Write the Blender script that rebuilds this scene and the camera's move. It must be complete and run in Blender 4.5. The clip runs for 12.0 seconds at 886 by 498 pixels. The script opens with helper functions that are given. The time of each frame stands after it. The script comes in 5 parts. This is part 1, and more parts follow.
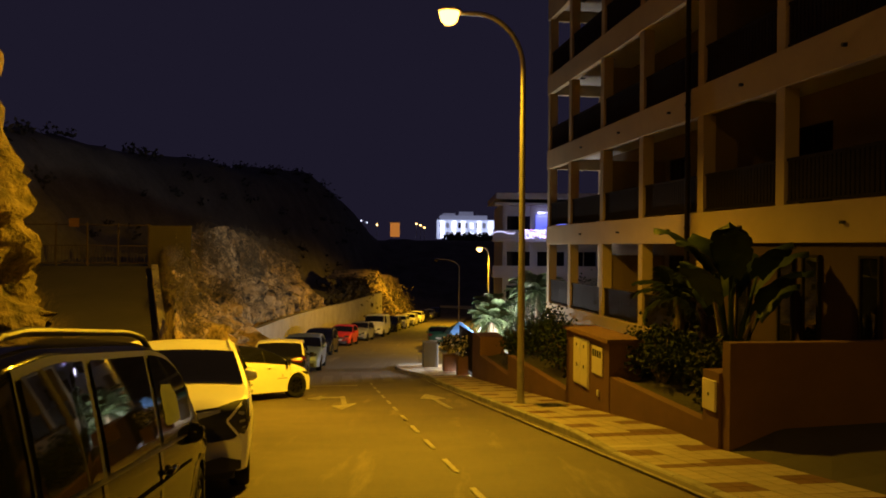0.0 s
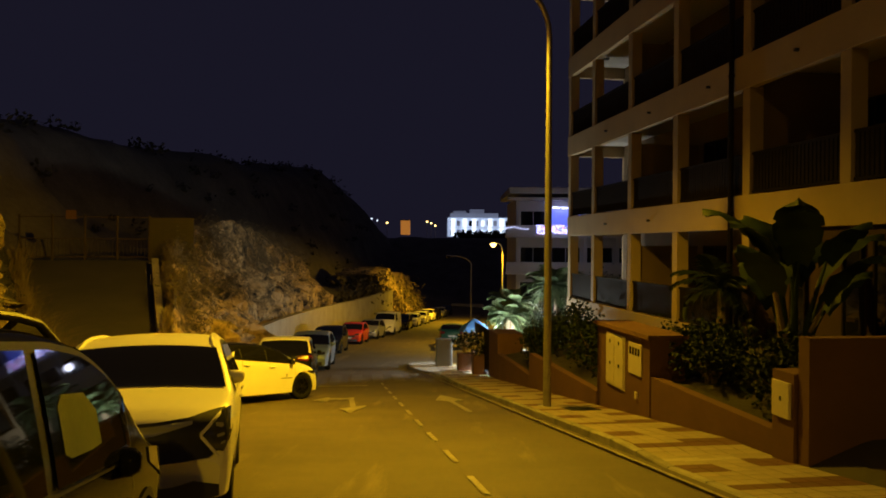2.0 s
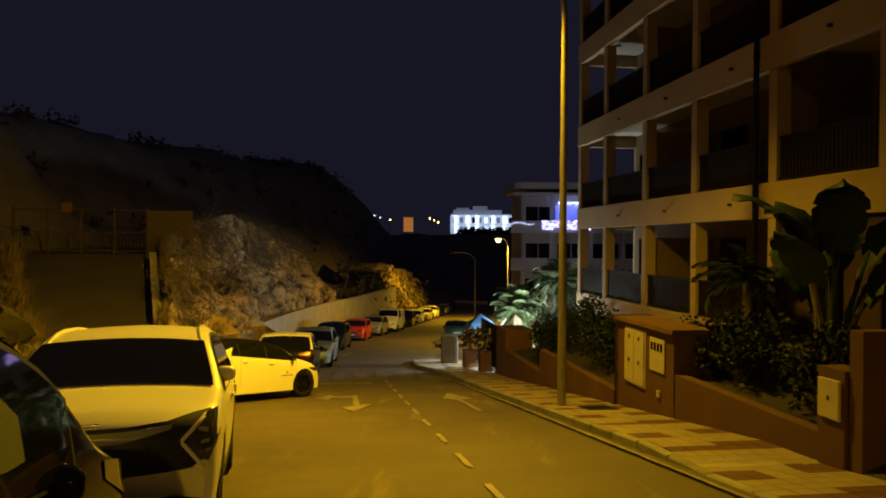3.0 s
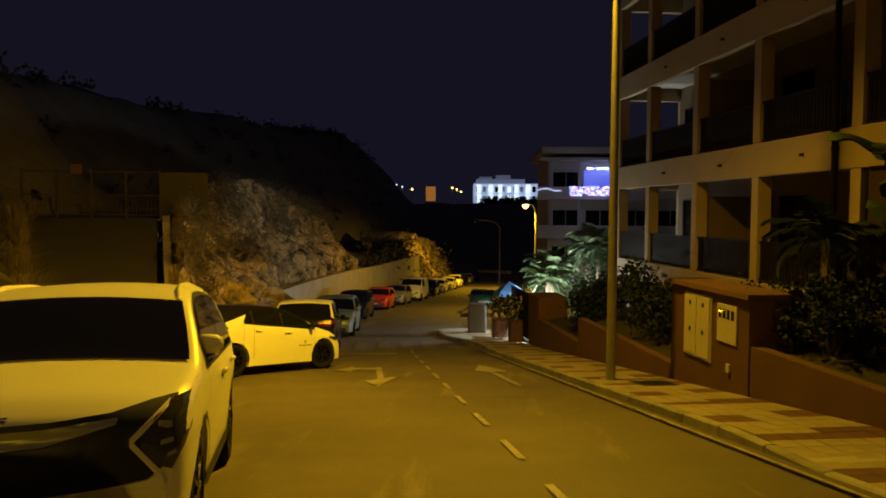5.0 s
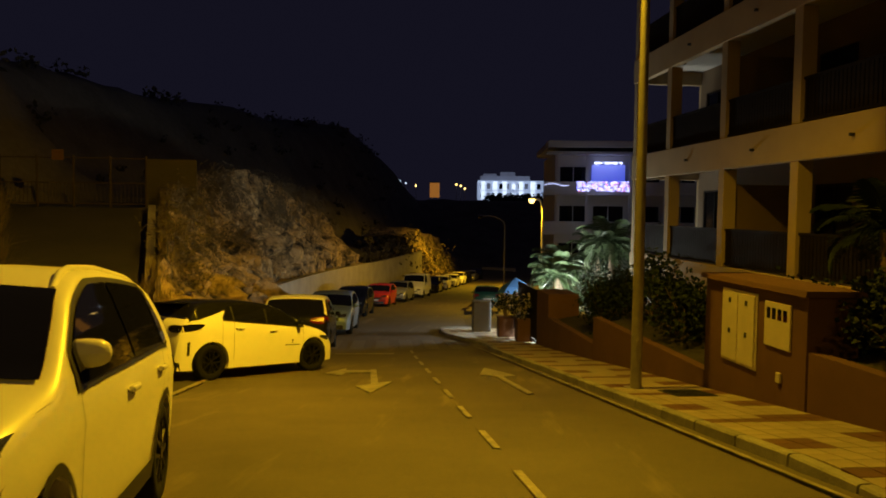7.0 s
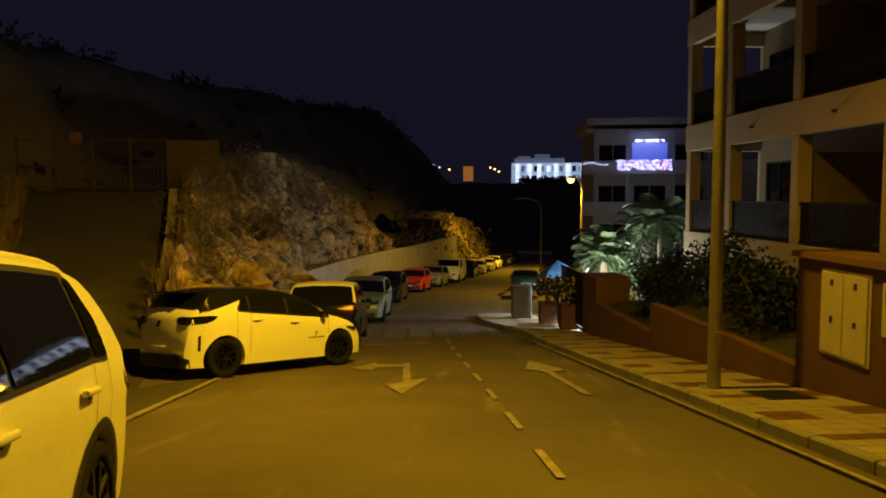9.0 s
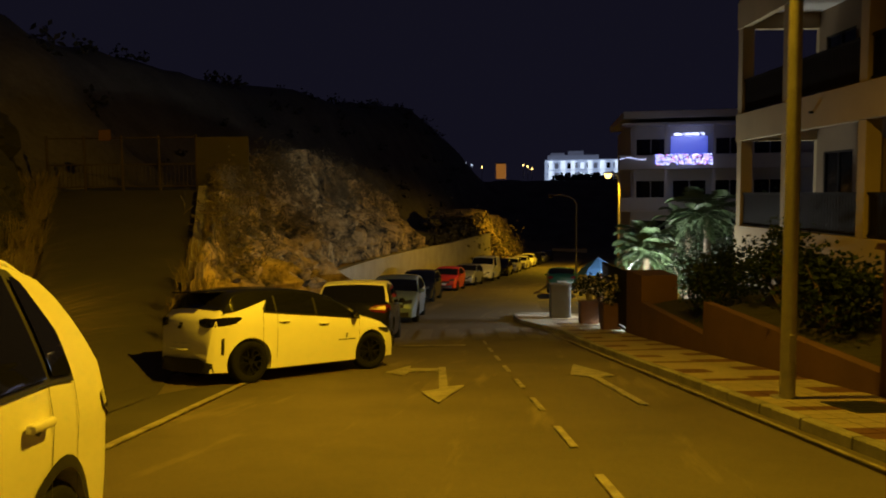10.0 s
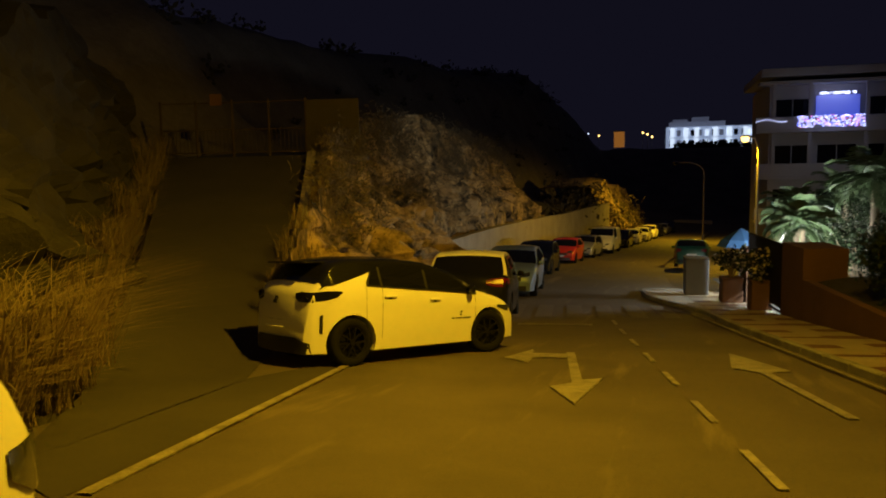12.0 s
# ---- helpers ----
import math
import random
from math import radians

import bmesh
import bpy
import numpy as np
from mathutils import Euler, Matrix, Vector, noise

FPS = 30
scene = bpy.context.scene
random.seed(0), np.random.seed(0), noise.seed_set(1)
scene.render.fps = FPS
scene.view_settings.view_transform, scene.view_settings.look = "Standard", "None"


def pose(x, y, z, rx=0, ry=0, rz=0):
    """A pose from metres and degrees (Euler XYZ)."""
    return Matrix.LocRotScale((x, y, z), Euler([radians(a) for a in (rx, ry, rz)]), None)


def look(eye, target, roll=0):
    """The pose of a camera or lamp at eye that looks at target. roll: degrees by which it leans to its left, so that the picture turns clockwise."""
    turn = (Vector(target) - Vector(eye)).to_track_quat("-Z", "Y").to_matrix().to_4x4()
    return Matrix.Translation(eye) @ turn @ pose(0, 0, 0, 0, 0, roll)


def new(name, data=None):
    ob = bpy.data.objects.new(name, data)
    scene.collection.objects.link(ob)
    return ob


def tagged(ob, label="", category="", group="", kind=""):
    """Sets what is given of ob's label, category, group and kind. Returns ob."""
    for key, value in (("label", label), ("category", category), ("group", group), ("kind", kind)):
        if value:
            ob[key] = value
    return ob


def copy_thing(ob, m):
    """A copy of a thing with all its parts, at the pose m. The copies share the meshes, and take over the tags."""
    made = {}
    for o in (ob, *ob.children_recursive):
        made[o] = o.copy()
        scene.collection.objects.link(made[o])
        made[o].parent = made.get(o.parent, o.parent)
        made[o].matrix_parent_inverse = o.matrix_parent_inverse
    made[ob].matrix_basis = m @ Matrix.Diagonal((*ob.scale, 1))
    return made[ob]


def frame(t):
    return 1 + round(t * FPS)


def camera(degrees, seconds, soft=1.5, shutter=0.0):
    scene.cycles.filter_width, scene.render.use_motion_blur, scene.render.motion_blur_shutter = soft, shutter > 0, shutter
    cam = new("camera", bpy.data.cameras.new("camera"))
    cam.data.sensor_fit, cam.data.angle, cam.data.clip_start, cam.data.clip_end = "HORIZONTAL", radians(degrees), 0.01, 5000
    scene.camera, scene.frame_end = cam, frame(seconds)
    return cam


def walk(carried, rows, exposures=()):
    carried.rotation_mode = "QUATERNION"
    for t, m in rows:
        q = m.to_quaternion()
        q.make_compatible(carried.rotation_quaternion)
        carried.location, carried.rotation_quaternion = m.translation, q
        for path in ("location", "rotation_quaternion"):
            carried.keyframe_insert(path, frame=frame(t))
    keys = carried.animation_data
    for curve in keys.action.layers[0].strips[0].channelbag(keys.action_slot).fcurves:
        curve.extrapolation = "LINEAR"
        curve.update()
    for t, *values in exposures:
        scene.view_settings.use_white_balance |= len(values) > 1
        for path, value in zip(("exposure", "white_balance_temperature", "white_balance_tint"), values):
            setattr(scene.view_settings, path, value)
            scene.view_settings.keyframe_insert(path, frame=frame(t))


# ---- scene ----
cam = camera(61.8, 12.0, soft=1.8, shutter=0.5)
PATH = [
    (0.0, pose(0.000, 0.000, 1.456, 89.80, -0.50, 0.00)),
    (0.5, pose(-0.030, 0.430, 1.386, 89.50, -0.40, 0.00)),
    (1.0, pose(-0.090, 0.791, 1.316, 89.40, -0.40, 0.30)),
    (1.5, pose(-0.100, 1.171, 1.266, 89.60, -0.50, 0.60)),
    (2.0, pose(-0.160, 1.572, 1.206, 89.70, -0.40, 0.80)),
    (2.5, pose(-0.210, 1.972, 1.136, 89.60, -0.40, 0.90)),
    (3.0, pose(-0.290, 2.392, 1.056, 89.50, -0.40, 1.00)),
    (5.0, pose(-0.531, 4.024, 0.775, 87.20, -0.30, 2.70)),
    (5.5, pose(-0.581, 4.424, 0.715, 86.90, -0.40, 2.80)),
    (6.0, pose(-0.561, 4.835, 0.665, 86.80, -0.50, 2.70)),
    (6.5, pose(-0.591, 5.195, 0.605, 86.90, -0.60, 2.80)),
    (7.0, pose(-0.581, 5.626, 0.555, 87.00, -0.70, 3.00)),
    (9.0, pose(-0.751, 7.227, 0.385, 85.80, 0.20, 5.60)),
    (9.5, pose(-0.821, 7.658, 0.325, 85.70, 0.50, 6.60)),
    (10.0, pose(-0.921, 8.068, 0.285, 85.70, 0.70, 8.10)),
    (10.5, pose(-1.021, 8.498, 0.215, 85.30, 0.70, 10.60)),
    (11.0, pose(-1.171, 8.929, 0.165, 84.90, 0.80, 12.80)),
    (11.5, pose(-1.291, 9.329, 0.115, 84.30, 0.90, 15.10)),
    (12.0, pose(-1.421, 9.760, 0.075, 83.60, 1.10, 16.80)),
]
walk(cam, PATH, exposures=[(0.0, 0.5, 6300, 24), (1.2, 0.36, 6250, 18), (2.0, 0.26, 6150, 11), (3.0, 0.18, 6050, 10), (5.0, -0.12, 6000, 10), (9.0, -0.22, 6000, 10), (12.0, -0.48, 6000, 10)])

# ---- world and lights ----
world = bpy.data.worlds.new("night_sky")
scene.world = world
world.use_nodes = True
bg = world.node_tree.nodes["Background"]
bg.inputs["Color"].default_value = (0.34, 0.30, 0.60, 1)
bg.inputs["Strength"].default_value = 0.022

SODIUM = (1.0, 0.55, 0.005)
UNIT = 0.91  # metres in one unit of the plan


def lamp(name, kind, place, watts, colour, size=0.15, target=None, cone=160, blend=0.5):
    data = bpy.data.lights.new(name, kind)
    data.energy, data.color = watts * UNIT * UNIT, colour
    data.shadow_soft_size = size
    if kind == "SPOT":
        data.spot_size, data.spot_blend = radians(cone), blend
    ob = new(name, data)
    place = Vector(place) * UNIT
    ob.matrix_world = look(place, Vector(target) * UNIT) if target else pose(*place)
    return ob


# ---- plan: u to the right of the centre line, s along the road, z up ----
AHEAD, RIGHT, ORIGIN = Vector((-0.1512, 0.9885, 0)), Vector((0.9885, 0.1512, 0)), Vector((1.72, 0, 0))
ROAD_YAW = 8.7
S_KNOTS = np.arange(-120.0, 700.0, 1.0)
SLOPE = np.interp(S_KNOTS, [27, 36, 70, 75, 130, 150, 170], [0.1275, 0.08, 0.08, 0.06, 0.06, 0.0, 0.0])
DROP = np.concatenate([[0], np.cumsum((SLOPE[1:] + SLOPE[:-1]) / 2)])
DROP -= np.interp(0, S_KNOTS, DROP)


def level(s):
    """Height of the road at s."""
    return -0.13 - float(np.interp(s, S_KNOTS, DROP))


def bend(s):
    """How far the road has swung to the right at s."""
    if s < 28:
        return 0.0
    return 0.003 * (s - 28) ** 2 if s < 70 else 5.29 + 0.252 * (s - 70)


def lift(u, s):
    """The parking strip lies a little higher than the lane."""
    k = min(1.0, max(0.0, (s - 13) / 6))
    return 0.03 * max(0.0, -1.5 - max(u, -5.0)) * (1 - 0.85 * k)


def W(u, s, z=0.0):
    """A place from the plan; z above the road at s."""
    p = ORIGIN + RIGHT * (u + bend(s)) + AHEAD * s
    return Vector((p.x, p.y, level(s) + lift(u, s) + z))


def A(u, s, z):
    """A place from the straight plan, with its true height."""
    p = ORIGIN + RIGHT * u + AHEAD * s
    return Vector((p.x, p.y, z))


def plan_pose(u, s, z=0.0, turn=0.0, tilt=0.0):
    p = W(u, s, z)
    lean = math.degrees(math.atan(bend(s + 0.5) - bend(s - 0.5)))
    return pose(p.x, p.y, p.z, 0, 0, ROAD_YAW - lean + turn) @ pose(0, 0, 0, tilt, 0, 0)


def on_slope(x, y, yaw):
    """A pose on the sloping road, heading yaw degrees to the left of y."""
    s = (Vector((x, y, 0)) - ORIGIN).dot(AHEAD)
    u = (Vector((x, y, 0)) - ORIGIN).dot(RIGHT)
    g = float(np.interp(s, S_KNOTS, SLOPE))
    up = (AHEAD * g + Vector((0, 0, 1))).normalized()
    fwd = Vector((-math.sin(radians(yaw)), math.cos(radians(yaw)), 0))
    side = fwd.cross(up).normalized()
    fwd = up.cross(side)
    m = Matrix((side, fwd, up)).transposed().to_4x4()
    m.translation = (x, y, level(s) + lift(u, s) + 0.004)
    return m


# the lamp ahead, the next one up the street behind, and the lit one further down
# the last, at s 101, is added without a fixture to brighten the far wall
for u, s, z, watts, tilt in ((1.2, 18.35, 9.40, 3200, 2.0), (-2.6, -18.0, 9.4, 4800, 0.0), (7.5, 59.5, 7.5, 5500, 1.5), (2.5, 101.0, 8.0, 8000, 1.5)):
    p = W(u, s, z)
    lamp("street_light", "SPOT", p, watts, SODIUM, 0.18, p - Vector((0, 0, 5)) - RIGHT * tilt, 176, 0.62)
# the lamp's reflector throws most of its light sideways, up and down the road
head = W(1.2, 18.35, 9.38)
for along in (-5, 5):
    lamp("street_light", "SPOT", head, 5200, SODIUM, 0.18, head + AHEAD * along - RIGHT * 6 - Vector((0, 0, 6.5)), 112, 1.0)
# garden spotlights among the palms, and the glow of the string lights
for u, s, z, watts in ((5.75, 33.4, 1.5, 1050), (6.6, 37.0, 1.5, 1300), (8.3, 39.5, 1.4, 950)):
    p = W(u, s, z)
    lamp("garden_light", "POINT", p, watts, (1.0, 1.0, 0.86), 0.12)
lamp("string_light_glow", "POINT", (10.0, 71.6, 3.2), 40, (0.55, 0.6, 1.0), 0.6)
# added fill, no fixture stands here; it brightens the white apartment house
lamp("forecourt_light", "POINT", (7.0, 64.0, 0.5), 35, (0.8, 0.8, 1.0), 0.3)

# ---- materials ----
def material(name, colour, rough=0.6, metal=0.0, vary=0.25, scale=3.0, fine=40.0, bump=0.0, dark=None, span=(0.5, 1.0), coat=0.0, spread=0.0, gloss=0.5, emit=None, power=0.0):
    """Two scales of variation between colour and dark, with relief."""
    m = bpy.data.materials.new(name)
    m.use_nodes = True
    t = m.node_tree
    n, l = t.nodes, t.links
    b = n["Principled BSDF"]
    b.inputs["Roughness"].default_value, b.inputs["Metallic"].default_value = rough, metal
    b.inputs["Specular IOR Level"].default_value = gloss
    b.inputs["Coat Weight"].default_value = coat
    b.inputs["Coat Roughness"].default_value = 0.06
    if emit:
        b.inputs["Emission Color"].default_value, b.inputs["Emission Strength"].default_value = (*emit, 1), power
    if vary == 0 and bump == 0:
        b.inputs["Base Color"].default_value = (*colour, 1)
        return m
    co = n.new("ShaderNodeTexCoord")
    big, small = n.new("ShaderNodeTexNoise"), n.new("ShaderNodeTexNoise")
    for tex, sc, det in ((big, scale, 6), (small, fine, 4)):
        tex.inputs["Scale"].default_value, tex.inputs["Detail"].default_value = sc, det
        tex.inputs["Roughness"].default_value = 0.65
        l.new(co.outputs["Object"], tex.inputs["Vector"])
    add = n.new("ShaderNodeMath")
    add.operation = "MULTIPLY_ADD"
    l.new(small.outputs["Fac"], add.inputs[0])
    add.inputs[1].default_value = 0.5
    l.new(big.outputs["Fac"], add.inputs[2])
    ramp = n.new("ShaderNodeMapRange")
    ramp.inputs["From Min"].default_value, ramp.inputs["From Max"].default_value = span
    l.new(add.outputs[0], ramp.inputs["Value"])
    mix = n.new("ShaderNodeMix")
    mix.data_type = "RGBA"
    d = dark if dark else tuple(c * (1 - vary) for c in colour)
    mix.inputs["A"].default_value, mix.inputs["B"].default_value = (*d, 1), (*colour, 1)
    l.new(ramp.outputs[0], mix.inputs["Factor"])
    last = mix.outputs["Result"]
    if spread:
        info, hsv = n.new("ShaderNodeObjectInfo"), n.new("ShaderNodeHueSaturation")
        mr = n.new("ShaderNodeMapRange")
        mr.inputs["To Min"].default_value, mr.inputs["To Max"].default_value = 1 - spread, 1 + spread
        l.new(info.outputs["Random"], mr.inputs["Value"])
        l.new(mr.outputs[0], hsv.inputs["Value"])
        l.new(last, hsv.inputs["Color"])
        last = hsv.outputs["Color"]
    l.new(last, b.inputs["Base Color"])
    if bump:
        bp = n.new("ShaderNodeBump")
        bp.inputs["Strength"].default_value, bp.inputs["Distance"].default_value = min(1, bump * 10), bump
        l.new(add.outputs[0], bp.inputs["Height"])
        l.new(bp.outputs[0], b.inputs["Normal"])
    return m


ASPHALT = material("asphalt", (0.125, 0.10, 0.078), 0.78, vary=0.45, scale=0.35, fine=55, bump=0.006)
RAMP_ASPHALT = material("old_asphalt", (0.058, 0.049, 0.038), 0.9, vary=0.4, scale=0.5, fine=50, bump=0.006)
FADED = material("faded_road_paint", (0.14, 0.12, 0.095), 0.7, dark=(0.10, 0.082, 0.064), scale=3, fine=30, bump=0.003)
PAINT_LINE = material("road_paint", (0.36, 0.33, 0.27), 0.6, dark=(0.115, 0.10, 0.08), scale=4, fine=30, bump=0.002)
KERB = material("kerb_concrete", (0.34, 0.32, 0.29), 0.85, vary=0.5, scale=2, fine=40, bump=0.006, spread=0.15)
TILE_CREAM = material("cream_tile", (0.36, 0.30, 0.205), 0.7, vary=0.3, scale=1.5, fine=50, bump=0.002, spread=0.08)
TILE_RED = material("red_tile", (0.135, 0.058, 0.034), 0.7, vary=0.35, scale=1.5, fine=50, bump=0.002, spread=0.1)
TERRACOTTA = material("terracotta_render", (0.13, 0.062, 0.032), 0.85, vary=0.3, scale=1.2, fine=60, bump=0.004)
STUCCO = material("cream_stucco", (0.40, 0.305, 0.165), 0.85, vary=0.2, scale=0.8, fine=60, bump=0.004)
# much darker than the front: the balconies' shade is put into this colour
STUCCO_DARKENED = material("darkened_ochre_stucco", (0.17, 0.115, 0.06), 0.85, vary=0.2, scale=0.8, fine=60, bump=0.004)
DARK_WALL = material("maroon_stucco", (0.05, 0.024, 0.02), 0.85, vary=0.3, scale=0.8, fine=50, bump=0.004)
CEIL = material("balcony_ceiling_paint", (0.45, 0.42, 0.37), 0.85, vary=0.12, scale=0.8, fine=40, bump=0.002)
RAIL = material("dark_railing_wood", (0.016, 0.012, 0.010), 0.7, gloss=0.1, vary=0.4, scale=3, fine=30, bump=0.002)
GLASS_DARK = material("dark_window_glass", (0.008, 0.008, 0.010), 0.03, vary=0)
GALV = material("galvanised_steel", (0.42, 0.40, 0.37), 0.45, 0.55, vary=0.3, scale=4, fine=60, bump=0.001)
BOXPAINT = material("beige_cabinet_paint", (0.62, 0.56, 0.42), 0.5, vary=0.2, scale=2, fine=40, bump=0.001)
ROCK = material("volcanic_rock", (0.52, 0.37, 0.18), 0.95, dark=(0.018, 0.015, 0.013), span=(0.62, 0.86), scale=0.75, fine=3.5, bump=0.25)
SOIL = material("dry_hillside", (0.15, 0.128, 0.10), 0.95, vary=0.65, scale=0.25, fine=3, bump=0.08)
RUSTED = material("rusted_metal", (0.07, 0.05, 0.035), 0.8, vary=0.4, scale=4, fine=40, gloss=0.2)
CONCRETE = material("grey_concrete", (0.46, 0.41, 0.33), 0.88, vary=0.4, scale=0.7, fine=25, bump=0.006)
EARTH = material("brown_earth_rock", (0.20, 0.145, 0.085), 0.95, dark=(0.02, 0.016, 0.012), span=(0.6, 0.95), scale=0.8, fine=4, bump=0.2)
DRY_SCRUB = material("dry_scrub", (0.16, 0.125, 0.07), 0.9, vary=0.6, scale=1.5, fine=9)
SATIN = material("satin_grey_trim", (0.36, 0.36, 0.36), 0.38, 0.35, vary=0.06, scale=3, fine=30)
SCRUB = material("dark_scrub", (0.042, 0.036, 0.027), 0.95, vary=0.6, scale=1.2, fine=9, bump=0.06)
DRYGRASS = material("dry_grass", (0.24, 0.18, 0.095), 0.85, vary=0.4, scale=2, fine=20)
# shrub and broad leaves near-black: the dim bed's shade is in their colour
LEAF = material("darkened_green_leaf", (0.018, 0.03, 0.011), 0.6, gloss=0.15, vary=0.5, scale=2, fine=15)
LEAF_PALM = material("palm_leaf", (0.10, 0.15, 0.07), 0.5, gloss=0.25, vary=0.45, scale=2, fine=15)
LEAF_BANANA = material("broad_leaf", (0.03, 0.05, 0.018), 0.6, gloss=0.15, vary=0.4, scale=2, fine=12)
BARK = material("palm_bark", (0.20, 0.15, 0.10), 0.9, vary=0.5, scale=4, fine=30, bump=0.02)
CAR_WHITE = material("white_car_paint", (0.90, 0.88, 0.78), 0.36, gloss=0.35, vary=0.04, scale=1, fine=8, coat=0.3)
CAR_YELLOW = material("yellowish_white_car_paint", (0.80, 0.78, 0.62), 0.32, vary=0.04, scale=1, fine=8, coat=0.8)
CAR_BLACK = material("black_car_paint", (0.010, 0.010, 0.011), 0.18, gloss=0.3, vary=0.1, scale=1, fine=8, coat=0.3)
CAR_GREEN = material("dark_grey_car_paint", (0.009, 0.0088, 0.0075), 0.08, 0.0, gloss=0.1, vary=0.15, scale=1, fine=8)
CAR_SILVER = material("silver_car_paint", (0.42, 0.43, 0.45), 0.35, 0.5, vary=0.1, scale=1, fine=8, coat=0.7)
CAR_RED = material("red_car_paint", (0.55, 0.035, 0.015), 0.35, vary=0.1, scale=1, fine=8, coat=0.7)
CAR_BLUE = material("pale_blue_car_paint", (0.30, 0.40, 0.55), 0.35, 0.3, vary=0.1, scale=1, fine=8, coat=0.7)
CAR_TEAL = material("dark_green_car_paint", (0.02, 0.09, 0.05), 0.35, 0.2, vary=0.1, scale=1, fine=8, coat=0.7)
PLASTIC = material("black_plastic", (0.018, 0.018, 0.018), 0.5, vary=0.2, scale=4, fine=40)
RUBBER = material("tyre_rubber", (0.010, 0.0098, 0.0095), 0.9, gloss=0.2, vary=0.3, scale=6, fine=40, bump=0.002)
ALLOY = material("dark_alloy", (0.02, 0.02, 0.021), 0.35, 0.6, vary=0.2, scale=6, fine=40)
CHROME = material("satin_chrome", (0.62, 0.62, 0.63), 0.22, 1.0, vary=0.05)
LENS = material("headlamp_lens", (0.05, 0.05, 0.052), 0.08, vary=0.1, scale=12, fine=60, coat=1.0)
DRL = material("light_strip", (0.75, 0.72, 0.66), 0.3, vary=0.05, scale=3, fine=30)
TAIL = material("red_lamp_lens", (0.16, 0.002, 0.004), 0.3, vary=0.1, scale=8, fine=40, coat=0.15)
PLATE = material("number_plate", (0.7, 0.7, 0.68), 0.5, vary=0.08, scale=6, fine=50)
INK = material("dark_print", (0.03, 0.03, 0.035), 0.6, vary=0.1, scale=6, fine=50)
WHITE_WALL = material("white_render", (0.40, 0.39, 0.41), 0.8, vary=0.12, scale=0.4, fine=20, bump=0.003)
LAMP_GLOW = material("sodium_lamp_glass", (0.9, 0.8, 0.5), 0.4, vary=0, emit=(1.0, 0.5, 0.05), power=9)
LAMP_FAR = material("far_lamp_glass", (0.9, 0.8, 0.5), 0.4, vary=0, emit=(1.0, 0.6, 0.14), power=6)


def worn_asphalt(m):
    """Adds long pale wear streaks along the lanes and darker oil patches."""
    t = m.node_tree
    n, l = t.nodes, t.links
    b = n["Principled BSDF"]
    old = b.inputs["Base Color"].links[0].from_socket
    co, turn = n.new("ShaderNodeTexCoord"), n.new("ShaderNodeMapping")
    turn.inputs["Rotation"].default_value = (0, 0, radians(-14))
    turn.inputs["Scale"].default_value = (1.6, 0.16, 1)
    l.new(co.outputs["Object"], turn.inputs["Vector"])
    streaks = n.new("ShaderNodeTexNoise")
    streaks.inputs["Scale"].default_value, streaks.inputs["Detail"].default_value = 1.0, 7
    streaks.inputs["Roughness"].default_value = 0.62
    l.new(turn.outputs[0], streaks.inputs["Vector"])
    pale = n.new("ShaderNodeMapRange")
    pale.inputs["From Min"].default_value, pale.inputs["From Max"].default_value = 0.58, 0.78
    l.new(streaks.outputs["Fac"], pale.inputs["Value"])
    oil = n.new("ShaderNodeTexNoise")
    oil.inputs["Scale"].default_value, oil.inputs["Detail"].default_value = 0.55, 5
    l.new(co.outputs["Object"], oil.inputs["Vector"])
    dark = n.new("ShaderNodeMapRange")
    dark.inputs["From Min"].default_value, dark.inputs["From Max"].default_value = 0.56, 0.72
    dark.inputs["To Max"].default_value = 0.5
    l.new(oil.outputs["Fac"], dark.inputs["Value"])
    for fac, colour in ((pale, (0.22, 0.175, 0.125, 1)), (dark, (0.06, 0.05, 0.04, 1))):
        mix = n.new("ShaderNodeMix")
        mix.data_type = "RGBA"
        mix.inputs["B"].default_value = colour
        l.new(fac.outputs[0], mix.inputs["Factor"])
        l.new(old, mix.inputs["A"])
        old = mix.outputs["Result"]
    l.new(old, b.inputs["Base Color"])


worn_asphalt(ASPHALT)

